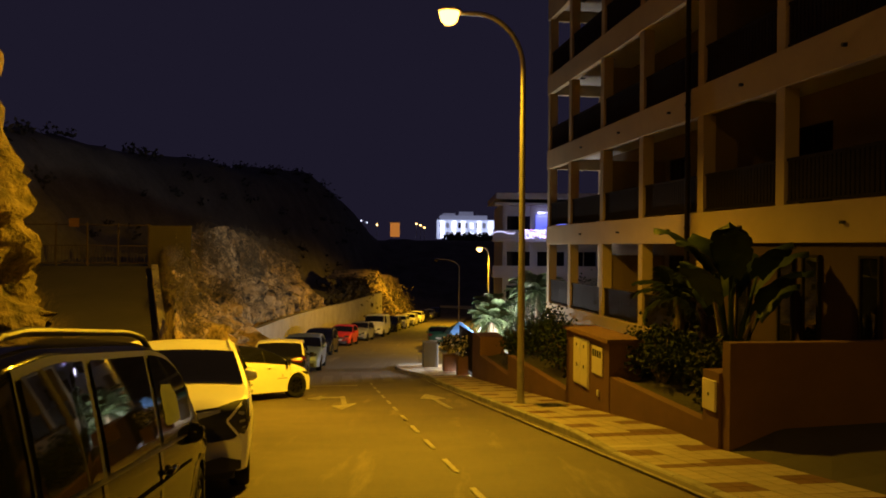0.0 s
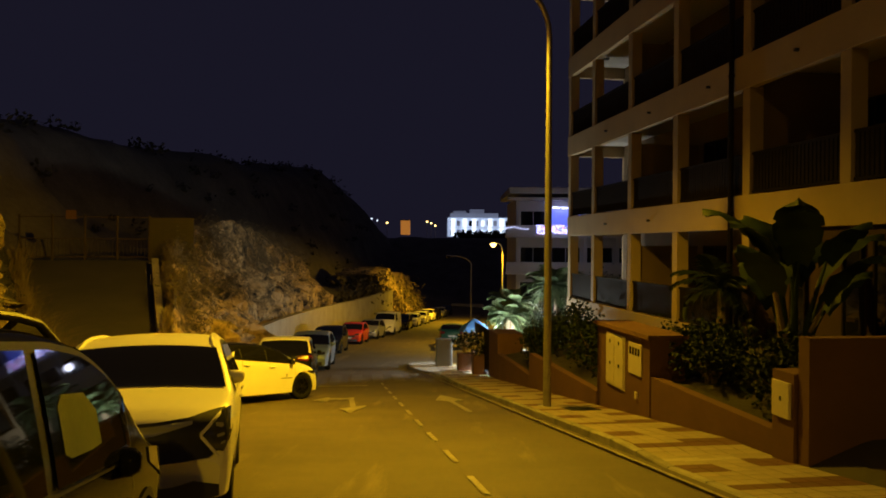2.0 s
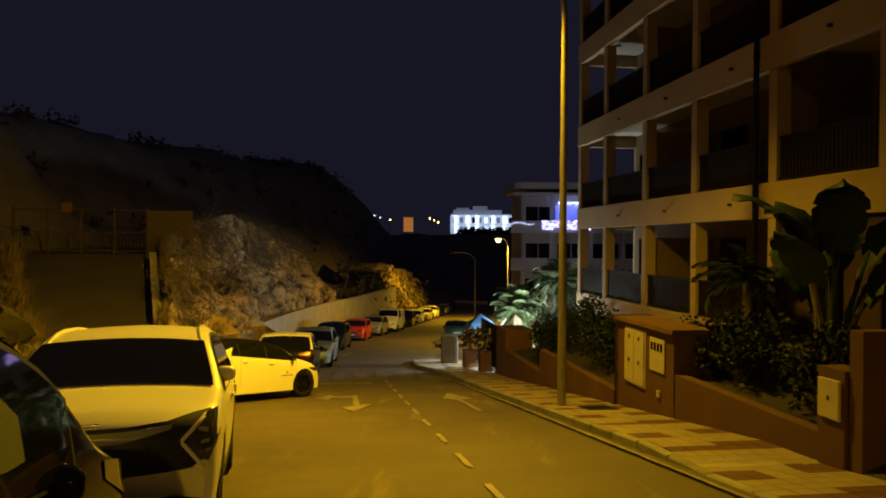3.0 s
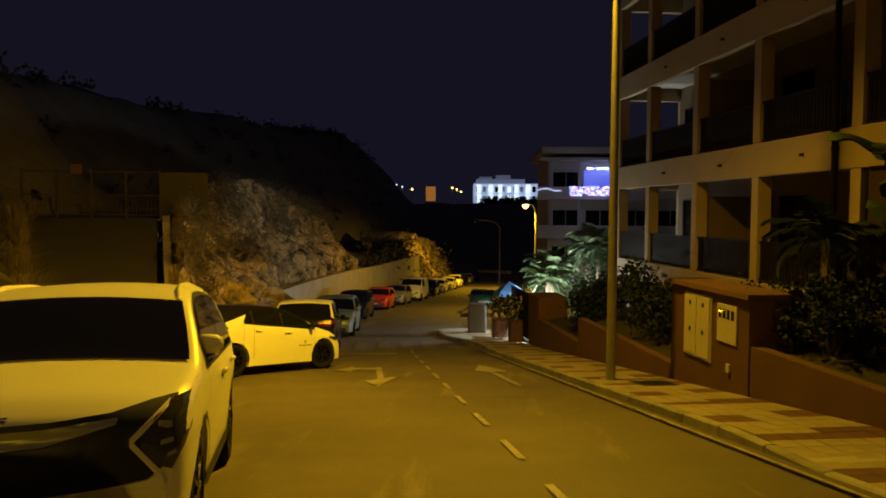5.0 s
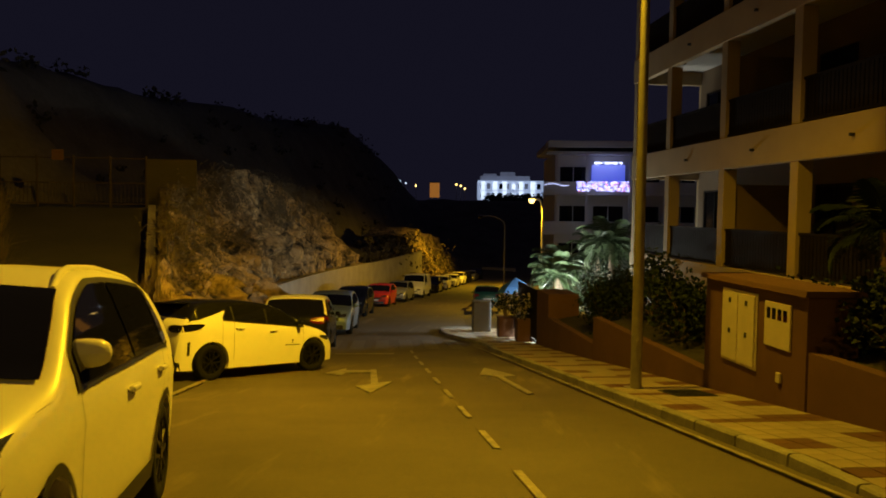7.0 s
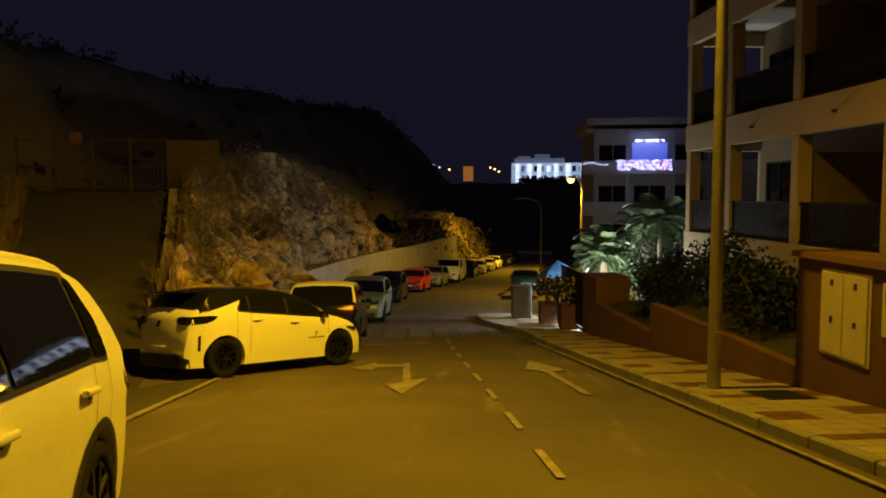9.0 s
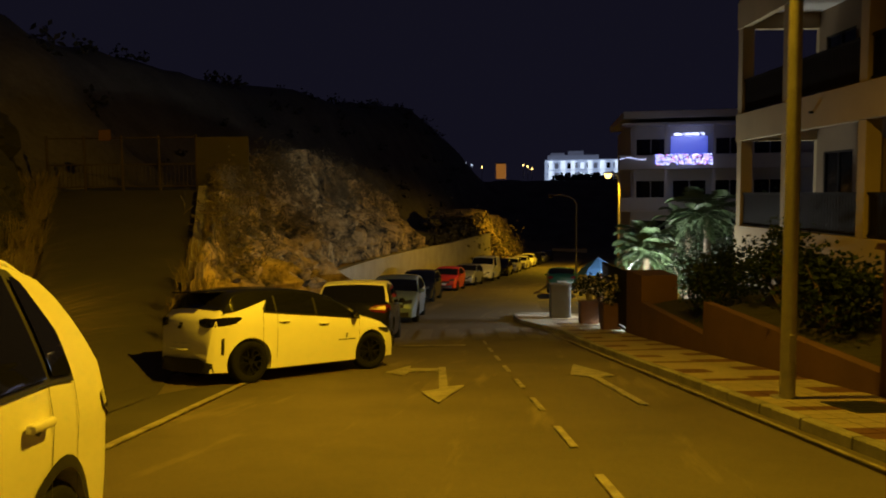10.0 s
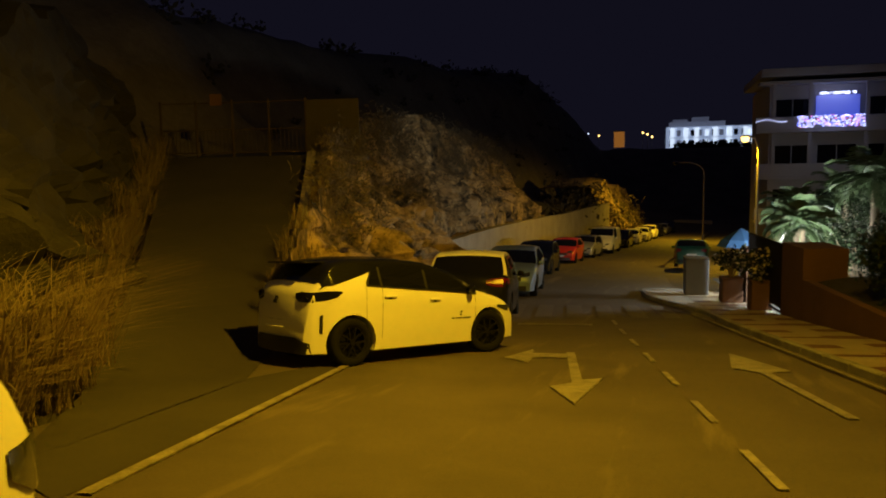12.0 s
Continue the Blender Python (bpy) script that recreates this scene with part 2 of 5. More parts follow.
# ---- mesh helpers ----
class Shape:
    """Collects faces for one mesh."""

    def __init__(self):
        self.v, self.f = [], []

    def face(self, *pts):
        k = len(self.v)
        self.v += [tuple(p) for p in pts]
        self.f.append(tuple(range(k, k + len(pts))))

    def box(self, x0, x1, y0, y1, z0, z1, m=None):
        k = len(self.v)
        c = [Vector((x, y, z)) for z in (z0, z1) for x, y in ((x0, y0), (x1, y0), (x1, y1), (x0, y1))]
        self.v += [tuple(m @ p) if m else tuple(p) for p in c]
        self.f += [tuple(k + i for i in q) for q in ((3, 2, 1, 0), (4, 5, 6, 7), (0, 1, 5, 4), (1, 2, 6, 5), (2, 3, 7, 6), (3, 0, 4, 7))]

    def prism(self, low, high):
        """Between two rings of points."""
        k, n = len(self.v), len(low)
        self.v += [tuple(p) for p in low] + [tuple(p) for p in high]
        self.f.append(tuple(k + i for i in reversed(range(n))))
        self.f.append(tuple(k + n + i for i in range(n)))
        self.f += [(k + i, k + (i + 1) % n, k + n + (i + 1) % n, k + n + i) for i in range(n)]

    def grid(self, rows):
        k, w = len(self.v), len(rows[0])
        for r in rows:
            self.v += [tuple(p) for p in r]
        self.f += [(k + i * w + j, k + i * w + j + 1, k + (i + 1) * w + j + 1, k + (i + 1) * w + j)
                   for i in range(len(rows) - 1) for j in range(w - 1)]

    def tube(self, pts, radii, n=8, caps=True):
        rows, up = [], Vector((0, 0, 1))
        for i, p in enumerate(pts):
            p = Vector(p)
            d = (Vector(pts[min(i + 1, len(pts) - 1)]) - Vector(pts[max(i - 1, 0)])).normalized()
            a = d.cross(up if abs(d.z) < 0.95 else Vector((1, 0, 0))).normalized()
            b = d.cross(a)
            r = radii[i] if isinstance(radii, (list, tuple)) else radii
            rows.append([p + a * r * math.cos(2 * math.pi * j / n) + b * r * math.sin(2 * math.pi * j / n) for j in range(n + 1)])
        self.grid(rows)
        if caps:
            self.face(*rows[0][:-1])
            self.face(*reversed(rows[-1][:-1]))

    def mesh(self, name, mat, smooth=False, weld=False):
        me = bpy.data.meshes.new(name)
        me.from_pydata(self.v, [], self.f)
        if weld:
            b = bmesh.new()
            b.from_mesh(me)
            bmesh.ops.remove_doubles(b, verts=b.verts, dist=0.0008)
            bmesh.ops.recalc_face_normals(b, faces=b.faces)
            b.to_mesh(me)
            b.free()
        me.materials.append(mat)
        if smooth:
            me.shade_smooth()
        me.update()
        return me


def part(name, shape, mat, parent=None, label="", smooth=False, weld=False, m=None):
    """One mesh object, under a thing or a part."""
    ob = new(name, shape if isinstance(shape, bpy.types.Mesh) else shape.mesh(name, mat, smooth, weld))
    if m:
        ob.matrix_basis = m
    if parent:
        ob.parent = parent
    if label:
        tagged(ob, label)
    return ob


def thing(name, label, category, m=None, group="", kind=""):
    ob = new(name)
    ob.empty_display_size = 0.2
    if m:
        ob.matrix_basis = m
    return tagged(ob, label, category, group, kind)


def block(x0, x1, y0, y1, z0, z1, bevel=0.0):
    """A box with rounded edges."""
    s = Shape()
    s.box(x0, x1, y0, y1, z0, z1)
    if bevel:
        b = bmesh.new()
        vs = [b.verts.new(p) for p in s.v]
        for f in s.f:
            b.faces.new([vs[i] for i in f])
        bmesh.ops.bevel(b, geom=list(b.edges), offset=bevel, segments=2, affect="EDGES", profile=0.5)
        s = Shape()
        b.verts.index_update()
        s.v = [tuple(v.co) for v in b.verts]
        s.f = [tuple(v.index for v in f.verts) for f in b.faces]
        b.free()
    return s


def fractal(p, octaves=4, ridged=False):
    total, amp, p = 0.0, 1.0, Vector(p)
    for _ in range(octaves):
        v = noise.noise(p)
        total += amp * ((1 - abs(v) * 2) if ridged else v)
        amp, p = amp * 0.5, p * 2.1
    return total

# ---- ground, road, pavement ----
def smooth01(x):
    x = min(1.0, max(0.0, x))
    return x * x * (3 - 2 * x)


# the ramp on the hillside, in the straight plan: right edge and left edge from the road upwards
RAMP_R = [(-5.6, 20.2), (-9.9, 36.2)]
RAMP_L = [(-5.6, 15.8), (-15.3, 36.2)]
RAMP_TOP = 0.55


def ramp_z(k, s):
    """Height of the ramp at the fraction k of its length, at s along the road."""
    w = max(0.0, (k - 0.15) / 0.85)
    return (level(s) + lift(-5.6, s) + 0.02) * (1 - w) + RAMP_TOP * w



def hill(v, s):
    """Height of the land; v to the right of the road's own centre line."""
    base = level(s) - 0.25
    far = level(s) + 15.0 * smooth01((s - 128) / 70) - 0.25 if s > 120 else base
    if v > -5.5:
        return far
    d0 = -6.6 - v
    ridge = float(np.interp(s, [-60, 0, 40, 70, 110, 130, 150, 165, 185], [10, 13, 14.5, 17, 22, 25, 23.5, 20, 14]))
    ridge = level(s) + ridge * smooth01((d0 - 6) / 14) + 1.3 * fractal((v * 0.07, s * 0.07, 0)) * smooth01((d0 - 5) / 5)
    if s < 14.6:
        d = -8.2 - v
        z = base + 6.4 * smooth01(d / 2.0) + 0.2 * max(0, d)
    elif s < 46:
        left = -5.6 - 9.7 * min(1, max(0, (s - 15.8) / 20.4))
        right = -5.6 - 4.3 * min(1, max(0, (s - 20.2) / 16))
        rz = level(20.2) + (RAMP_TOP - level(20.2)) * min(1, max(0, (s - 20.2) / 16))
        if v < left - 0.5:
            d = left - 0.5 - v
            z = rz - 0.6 + 4.6 * smooth01(d / 5) + 0.22 * d
        elif v < right + 0.3:
            z = rz - 1.7
        else:
            t = min(1, (v - right) / max(0.2, -5.6 - right))
            z = (rz - 1.0) * (1 - t) + base * t - 0.3 if s > 24 else base - 0.3
        if v < right + 0.3:
            z += 0.4 * max(0, s - 38.5)
    else:
        d = -7.1 - v
        z = base + float(np.interp(s, [46, 48, 55, 66, 80, 100], [5.6, 5.8, 4.8, 2.9, 3.6, 4.2])) * smooth01(d / 4) + 0.2 * max(0, d - 3)
        ridge = max(ridge, z)
        return max(far, ridge)
    return max(z, ridge if v < -18 or s < 14 else z)


sheet = Shape()
us = [-900, -500, -250, -140, -90, -70] + list(np.arange(-58, -8.4, 1.6)) + [-7.9, -6.8, -5.9, -5.4, 6, 20, 40, 80, 160, 400, 900]
ss = [-400, -150, -80, -50, -30] + list(np.arange(-20, 70, 2.0)) + list(range(70, 200, 6)) + [230, 300, 500, 1500]
rows = []
for s in ss:
    off = bend(min(s, 200))
    rows.append([A(u + off, s, hill(u, s) + (0.55 * fractal((u * 0.4, s * 0.4, 2)) * smooth01((-12 - u) / 6) if -60 < u and not (14 < s < 40 and u > -18) else 0)) for u in us])
sheet.grid(rows)
tagged(part("ground", sheet, SOIL, smooth=True), "dark dry hillside and ground around the road", "ground", kind="structure")

road = Shape()
rows = []
for s in list(range(-40, 30, 2)) + list(range(30, 175, 3)):
    rows.append([W(u, s, 0.012 * (1 - (u / 7) ** 2)) for u in (-6.4, -4.7, -3, -1.5, 0, 1.4, 2.78)])
road.grid(rows)
tagged(part("road", road, ASPHALT, smooth=True), "worn dark asphalt road sloping downhill", "road", kind="structure")

# ---- cars ----
class CarBody:
    """Surface of a car: f runs from the rear bumper to the nose, x to its right, z up."""

    def __init__(self, length, width, top, belt, bottom=0.24, tumble=0.2, bow=0.16, nose=0.9, tail=0.93):
        self.L, self.hw, self.top_pts, self.belt_pts = length, width / 2, top, belt
        self.zb, self.tumble, self.bow, self.nose, self.tail = bottom, tumble, bow, nose, tail
        self.roof = max(z for _, z in top)
        f, z = zip(*top)
        dense = np.linspace(0, length, 160)
        zz = np.interp(dense, f, z)
        core = np.convolve(np.pad(zz, 3, mode="edge"), np.ones(7) / 7, mode="valid")
        core[:4], core[-4:] = zz[:4], zz[-4:]
        self.tf, self.tz = dense, core

    def top(self, f):
        return float(np.interp(f, self.tf, self.tz))

    def belt(self, f):
        return float(np.interp(f, *zip(*self.belt_pts)))

    def plan(self, f):
        k = f / self.L
        return self.hw * float(np.interp(k, [0, 0.012, 0.035, 0.08, 0.22, 0.72, 0.92, 0.975, 0.99, 1], [self.tail - 0.1, self.tail - 0.02, self.tail + 0.03, 0.98, 1, 1, (1 + self.nose) / 2 + 0.02, self.nose + 0.005, self.nose - 0.02, self.nose - 0.08]))

    def side(self, f, z):
        b = self.belt(f)
        t = min(1, max(0, (z - self.zb) / (b - self.zb)))
        w = self.plan(f) * (0.93 + 0.07 * math.sin(math.pi * (0.12 + 0.62 * t)))
        w += 0.012 * smooth01(1 - abs(t - 0.8) / 0.14)
        if z > b:
            w -= self.tumble * ((z - b) / (self.roof - b)) ** 1.15
        return w

    def place(self, f, x, z):
        k = (x / self.hw) ** 2
        f2 = f - self.bow * k * smooth01((f / self.L - 0.72) / 0.28) + 0.6 * self.bow * k * smooth01((0.25 - f / self.L) / 0.25)
        return Vector((x, f2 - self.L / 2, z))

    def corner(self, f):
        return min(0.11, 0.35 * (self.top(f) - self.zb))

    def over(self, f, x):
        """Height of bonnet, screen or roof."""
        zt, r = self.top(f), self.corner(f)
        w = self.side(f, zt - r)
        k = min(1.0, abs(x) / w)
        flat = max(0.01, w - r)
        z = zt - 0.035 * min(1, (x / flat) ** 2)
        if abs(x) > flat:
            d = min(1, (abs(x) - flat) / r)
            z -= (r - 0.035) * (1 - math.sqrt(max(0, 1 - d * d)))
        return z

    def section(self, f):
        zt, r = self.top(f), self.corner(f)
        pts = [(self.side(f, self.zb + (zt - r - self.zb) * i / 12), self.zb + (zt - r - self.zb) * i / 12) for i in range(13)]
        w = self.side(f, zt - r)
        for a in (22, 45, 68):
            x = w - r + r * math.cos(radians(a))
            pts.append((x, self.over(f, x)))
        for k in (1, 0.72, 0.4, 0):
            pts.append(((w - r) * k, self.over(f, (w - r) * k)))
        return pts

    def skin(self):
        s, rows = Shape(), []
        for f in np.concatenate([np.linspace(0, 0.12, 4), np.linspace(0.2, self.L - 0.2, 40), np.linspace(self.L - 0.12, self.L, 4)]):
            half = self.section(f)
            rows.append([self.place(f, x, z) for x, z in half] + [self.place(f, -x, z) for x, z in reversed(half[:-1])])
        s.grid(rows)
        n = len(rows[0])
        for i in range(len(rows) - 1):
            s.face(rows[i][0], rows[i + 1][0], rows[i + 1][n - 1], rows[i][n - 1])
        s.face(*rows[0])
        s.face(*reversed(rows[-1]))
        return s

    def side_strip(self, cols, sign=1, off=0.006, rows=5):
        """cols: (f, low, high) along the flank."""
        s, out = Shape(), []
        for (f0, a0, b0), (f1, a1, b1) in zip(cols, cols[1:]):
            n = max(2, int(abs(f1 - f0) / 0.08))
            for i in range(1 if out else 0, n + 1):
                k = i / n
                f, a, b = f0 + (f1 - f0) * k, a0 + (a1 - a0) * k, b0 + (b1 - b0) * k
                out.append([self.place(f, sign * (self.side(f, a + (b - a) * j / rows) + off), a + (b - a) * j / rows) for j in range(rows + 1)])
        s.grid(out if sign > 0 else [list(reversed(r)) for r in out])
        return s

    def top_patch(self, spans, off=0.006, n=12):
        """spans: (f, half width)."""
        s, out = Shape(), []
        for (f0, w0), (f1, w1) in zip(spans, spans[1:]):
            m = max(2, int(abs(f1 - f0) / 0.06))
            for i in range(1 if out else 0, m + 1):
                f, w = f0 + (f1 - f0) * i / m, w0 + (w1 - w0) * i / m
                out.append([self.place(f, x, self.over(f, x) + off) for x in (w * np.sin(np.linspace(-math.pi / 2, math.pi / 2, n + 1)))])
        s.grid(out)
        return s

    def end_f(self, z, front=True):
        order = range(len(self.tf) - 1, -1, -1) if front else range(len(self.tf))
        for i in order:
            if self.tz[i] >= z:
                return float(self.tf[i])
        return self.L if front else 0.0

    def end_patch(self, cols, front=True, off=0.008, rows=5):
        """cols: (x, low, high) across the nose or the tail."""
        s, out = Shape(), []
        d = 1 if front else -1
        for (x0, a0, b0), (x1, a1, b1) in zip(cols, cols[1:]):
            n = max(1, int(abs(x1 - x0) / 0.07))
            for i in range(1 if out else 0, n + 1):
                k = i / n
                x, a, b = x0 + (x1 - x0) * k, a0 + (a1 - a0) * k, b0 + (b1 - b0) * k
                col = []
                for j in range(rows + 1):
                    z = a + (b - a) * j / rows
                    f = self.end_f(z, front)
                    while self.side(f, z) < abs(x) + 0.004 and 0.05 < abs(f - self.L / 2):
                        f -= d * 0.008
                    col.append(self.place(f + d * off, x, z))
                out.append(col)
        s.grid(out if not front else [list(reversed(r)) for r in out])
        return s


WHEELS = {}


def wheel_meshes(r, width=0.21, spokes=5):
    key = (r, spokes)
    if key in WHEELS:
        return WHEELS[key]
    tyre, rim = Shape(), Shape()
    prof = [(-0.5, 0.66), (-0.5, 0.9), (-0.42, 0.975), (-0.2, 1), (0.2, 1), (0.42, 0.975), (0.5, 0.9), (0.5, 0.66), (0.3, 0.64)]
    tyre.grid([[(x * width, r * q * math.cos(a), r * q * math.sin(a)) for x, q in prof] for a in np.linspace(0, 2 * math.pi, 29)])
    rim.grid([[(x * width, r * q * math.cos(a), r * q * math.sin(a)) for x, q in ((0.47, 0.68), (0.44, 0.6), (0.1, 0.58))] for a in np.linspace(0, 2 * math.pi, 29)])
    rim.grid([[(0.08 * width, 0, 0), (0.08 * width, r * 0.6 * math.cos(a), r * 0.6 * math.sin(a))] for a in np.linspace(0, 2 * math.pi, 25)])
    for k in range(spokes):
        for side in (-0.09, 0.09):
            m = pose(0, 0, 0, 360 * k / spokes, 0, 0)
            rim.prism([m @ Vector((0.36 * width, (side - 0.045) * r, 0.1 * r)), m @ Vector((0.36 * width, (side + 0.045) * r, 0.1 * r)),
                       m @ Vector((0.4 * width, (side * 2 + 0.05) * r, 0.62 * r)), m @ Vector((0.4 * width, (side * 2 - 0.05) * r, 0.62 * r))],
                      [m @ Vector((0.48 * width, (side - 0.03) * r, 0.1 * r)), m @ Vector((0.48 * width, (side + 0.03) * r, 0.1 * r)),
                       m @ Vector((0.47 * width, (side * 2 + 0.035) * r, 0.62 * r)), m @ Vector((0.47 * width, (side * 2 - 0.035) * r, 0.62 * r))])
    rim.tube([(0.2 * width, 0, 0), (0.5 * width, 0, 0)], 0.13 * r, 12)
    WHEELS[key] = (tyre.mesh("wheel", RUBBER, True), rim.mesh("rim", ALLOY))
    return WHEELS[key]


def carve(me, cutters):
    """Cuts cylinders (f place, radius) out of a body, for the wheel wells."""
    ob = new("carving", me)
    tools = []
    for y, z, r, hw in cutters:
        s = Shape()
        s.tube([(-hw, y, z), (hw, y, z)], r, 28)
        c = new("cutter", s.mesh("cutter", PLASTIC, weld=True))
        mod = ob.modifiers.new("well", "BOOLEAN")
        mod.operation, mod.solver, mod.object = "DIFFERENCE", "EXACT", c
        tools.append(c)
    bpy.context.view_layer.update()
    out = bpy.data.meshes.new_from_object(ob.evaluated_get(bpy.context.evaluated_depsgraph_get()))
    for o in [ob] + tools:
        bpy.data.objects.remove(o)
    return out


def mirror_shape(c, f, z, sign, size=1.0, inset=0.0):
    """A door mirror's shell."""
    s = Shape()
    x = c.side(f, z) - inset
    rows = []
    for k, q in ((0, 0.62), (0.1, 0.95), (0.4, 1), (0.75, 0.9), (0.95, 0.6), (1, 0.25)):
        rows.append([c.place(f, 0, z) + Vector((sign * (x + (0.03 + 0.20 * k) * size), size * (0.02 + 0.075 * q * math.cos(a) - 0.05 * k), size * (0.03 + 0.085 * q * math.sin(a)))) for a in np.linspace(0, 2 * math.pi, 15)])
    s.grid(rows)
    s.face(*rows[0][:-1])
    s.face(*rows[-1][:-1])
    arm = Shape()
    arm.tube([c.place(f, sign * (x - 0.03), z - 0.05), c.place(f, sign * (x + 0.06), z - 0.01)], [0.035, 0.025], 8)
    return s, arm


def car(name, label, m, c, paint, wheels, radius, doors, rear_glass, screen, roof_paint=None, group="", detail=2, front=None, back=None, spokes=5, rails=False, cladding=False, size=1 / UNIT, slant=None):
    """A parked car. doors: window spans (f0, f1); rear_glass and screen: spans of f."""
    root = thing(name, label, "car", m, group)
    root.scale = (size, size, size)
    me = c.skin().mesh("body", paint, weld=True)
    cut = [(f - c.L / 2, radius * 0.98, radius * 1.16, c.hw + 0.3) for f in wheels]
    me = carve(me, cut)
    me.shade_smooth()
    me.set_sharp_from_angle(angle=radians(40))
    body = part("body", me, paint, root)
    for f in wheels:
        inner = Shape()
        inner.box(-c.hw + 0.24, c.hw - 0.24, f - c.L / 2 - radius * 1.2, f - c.L / 2 + radius * 1.2, c.zb + 0.01, radius * 2.15)
        part("wheel_well", inner, PLASTIC, root)
    under = Shape()
    under.box(-c.hw * 0.8, c.hw * 0.8, -c.L / 2 + 0.3, c.L / 2 - 0.35, 0.17, c.zb + 0.05)
    part("underbody", under, PLASTIC, root)
    tyre, rim = wheel_meshes(radius, spokes=spokes)
    for f in wheels:
        for sign in (-1, 1):
            steer = (front or {}).get("steer", 0) if f == wheels[1] else 0
            w = part("wheel", tyre, RUBBER, root, m=pose(sign * (c.hw - 0.125), f - c.L / 2, radius, 0, 0, (180 if sign < 0 else 0) + steer))
            part("rim", rim, ALLOY, w)
    # windows
    def glass(f):
        low, high = c.belt(f) + 0.025, min(c.top(f) - 0.105, c.roof - 0.115)
        if slant:
            high = min(high, low + (f - slant[0]) * slant[1])
        return f, low, max(low + 0.005, high)

    for f0, f1 in doors:
        cols = [glass(f) for f in np.linspace(f0, f1, 9)]
        for sign in (-1, 1):
            part("side_window", c.side_strip(cols, sign, 0.016), GLASS_DARK, root, smooth=True)
    if doors:
        lo, hi = doors[0][0], doors[-1][1]
        frame_cols = [(f, glass(f)[1] - 0.03, glass(f)[2] + 0.03) for f in np.linspace(lo - 0.04, hi + 0.05, 30)]
        for sign in (-1, 1):
            part("window_surround", c.side_strip(frame_cols, sign, 0.006), PLASTIC, root, smooth=True)
    wide_screen = (front or {}).get("screen_width", 0.985)
    wide = lambda f, k=0.93: (f, (c.side(f, c.top(f) - c.corner(f)) - 0.045) * k)
    part("windscreen", c.top_patch([wide(f, wide_screen) for f in np.linspace(screen[0], screen[1], 7)], 0.015), GLASS_DARK, root, smooth=True)
    part("rear_window", c.top_patch([wide(f, 0.96) for f in np.linspace(rear_glass[0], rear_glass[1], 5)], 0.015), GLASS_DARK, root, smooth=True)
    if roof_paint:
        part("roof", c.top_patch([(f, c.side(f, c.top(f) - c.corner(f))) for f in np.linspace(rear_glass[0] + 0.02, screen[0] + 0.55, 24)], 0.009, 40), roof_paint, root, "contrasting roof panel", smooth=True)
        cols = [(f, min(c.top(f) - 0.14, c.roof - 0.13), c.top(f) - 0.085) for f in np.linspace(doors[0][0] - 0.03, screen[0] + 0.5, 20)]
        for sign in (-1, 1):
            part("roof_edge", c.side_strip(cols, sign, 0.009, 3), roof_paint, root, smooth=True)
    if detail > 1:
        for f0, f1 in doors[-2:]:
            for sign in (-1, 1):
                z = c.belt(f0) - 0.13
                x = c.side(f0, z)
                grip = block(-0.018, 0.018, -0.10, 0.10, -0.018, 0.018, 0.012)
                h = c.place(f0 + 0.12, sign * (x + 0.018), z)
                part("door_handle", grip, paint, root, smooth=True, m=pose(*h))
                # black strip below the grip, painted in for its small shadow
                grip_shadow = c.side_strip([(f0 + 0.05, z - 0.012, z - 0.004), (f0 + 0.12, z - 0.04, z - 0.004), (f0 + 0.19, z - 0.012, z - 0.004)], sign, 0.003)
                part("handle_recess", grip_shadow, PLASTIC, root)
        seams = [doors[0][0] - 0.05, doors[0][1] + 0.03] + [doors[-1][1] + 0.02 if len(doors) > 1 else doors[0][1] + 0.3]
        for f in seams:
            for sign in (-1, 1):
                part("door_gap", c.side_strip([(f, 0.36, c.belt(f)), (f + 0.006, 0.36, c.belt(f))], sign, 0.0035), PLASTIC, root)
    fm = doors[-1][1] - 0.12
    for sign in (-1, 1):
        inset, lift, scale = (front or {}).get("mirror_set", (0.0, 0.05, 0.82))
        shell, arm = mirror_shape(c, fm, c.belt(fm) + lift, sign, scale, inset)
        mm = part("door_mirror", shell, (front or {}).get("mirror", paint), root, smooth=True)
        part("mirror_arm", arm, PLASTIC, mm, smooth=True)
    if cladding:
        for sign in (-1, 1):
            part("sill_cladding", c.side_strip([(wheels[0] + radius * 1.1, c.zb, c.zb + 0.13), (wheels[1] - radius * 1.1, c.zb, c.zb + 0.13)], sign, 0.012), PLASTIC, root)
            for f in wheels:
                arch = Shape()
                pts = []
                for a in np.linspace(-8, 188, 20):
                    y, z = f + math.cos(radians(a)) * radius * 1.16, radius * 0.98 + math.sin(radians(a)) * radius * 1.16
                    y2, z2 = f + math.cos(radians(a)) * radius * 1.3, radius * 0.98 + math.sin(radians(a)) * radius * 1.3
                    pts.append([c.place(y, sign * (c.side(y, max(z, c.zb)) + 0.012), z), c.place(y2, sign * (c.side(y2, max(z2, c.zb)) + 0.010), z2)])
                arch.grid(pts)
                part("wheel_arch_trim", arch, PLASTIC, root, smooth=True)
    rail_up = 0.012 if rails is paint else 0.05
    if rails:
        for sign in (-1, 1):
            s = Shape()
            fs = np.linspace(rear_glass[1] + 0.1, screen[0] - 0.05, 12)
            pts = []
            for i, f in enumerate(fs):
                x = c.side(f, c.top(f) - c.corner(f)) - 0.10
                pts.append(c.place(f, sign * x, c.over(f, x) + (rail_up if 0 < i < 11 else -0.01)))
            s.tube(pts, 0.018, 8)
            part("roof_rail", s, rails, root, smooth=True)
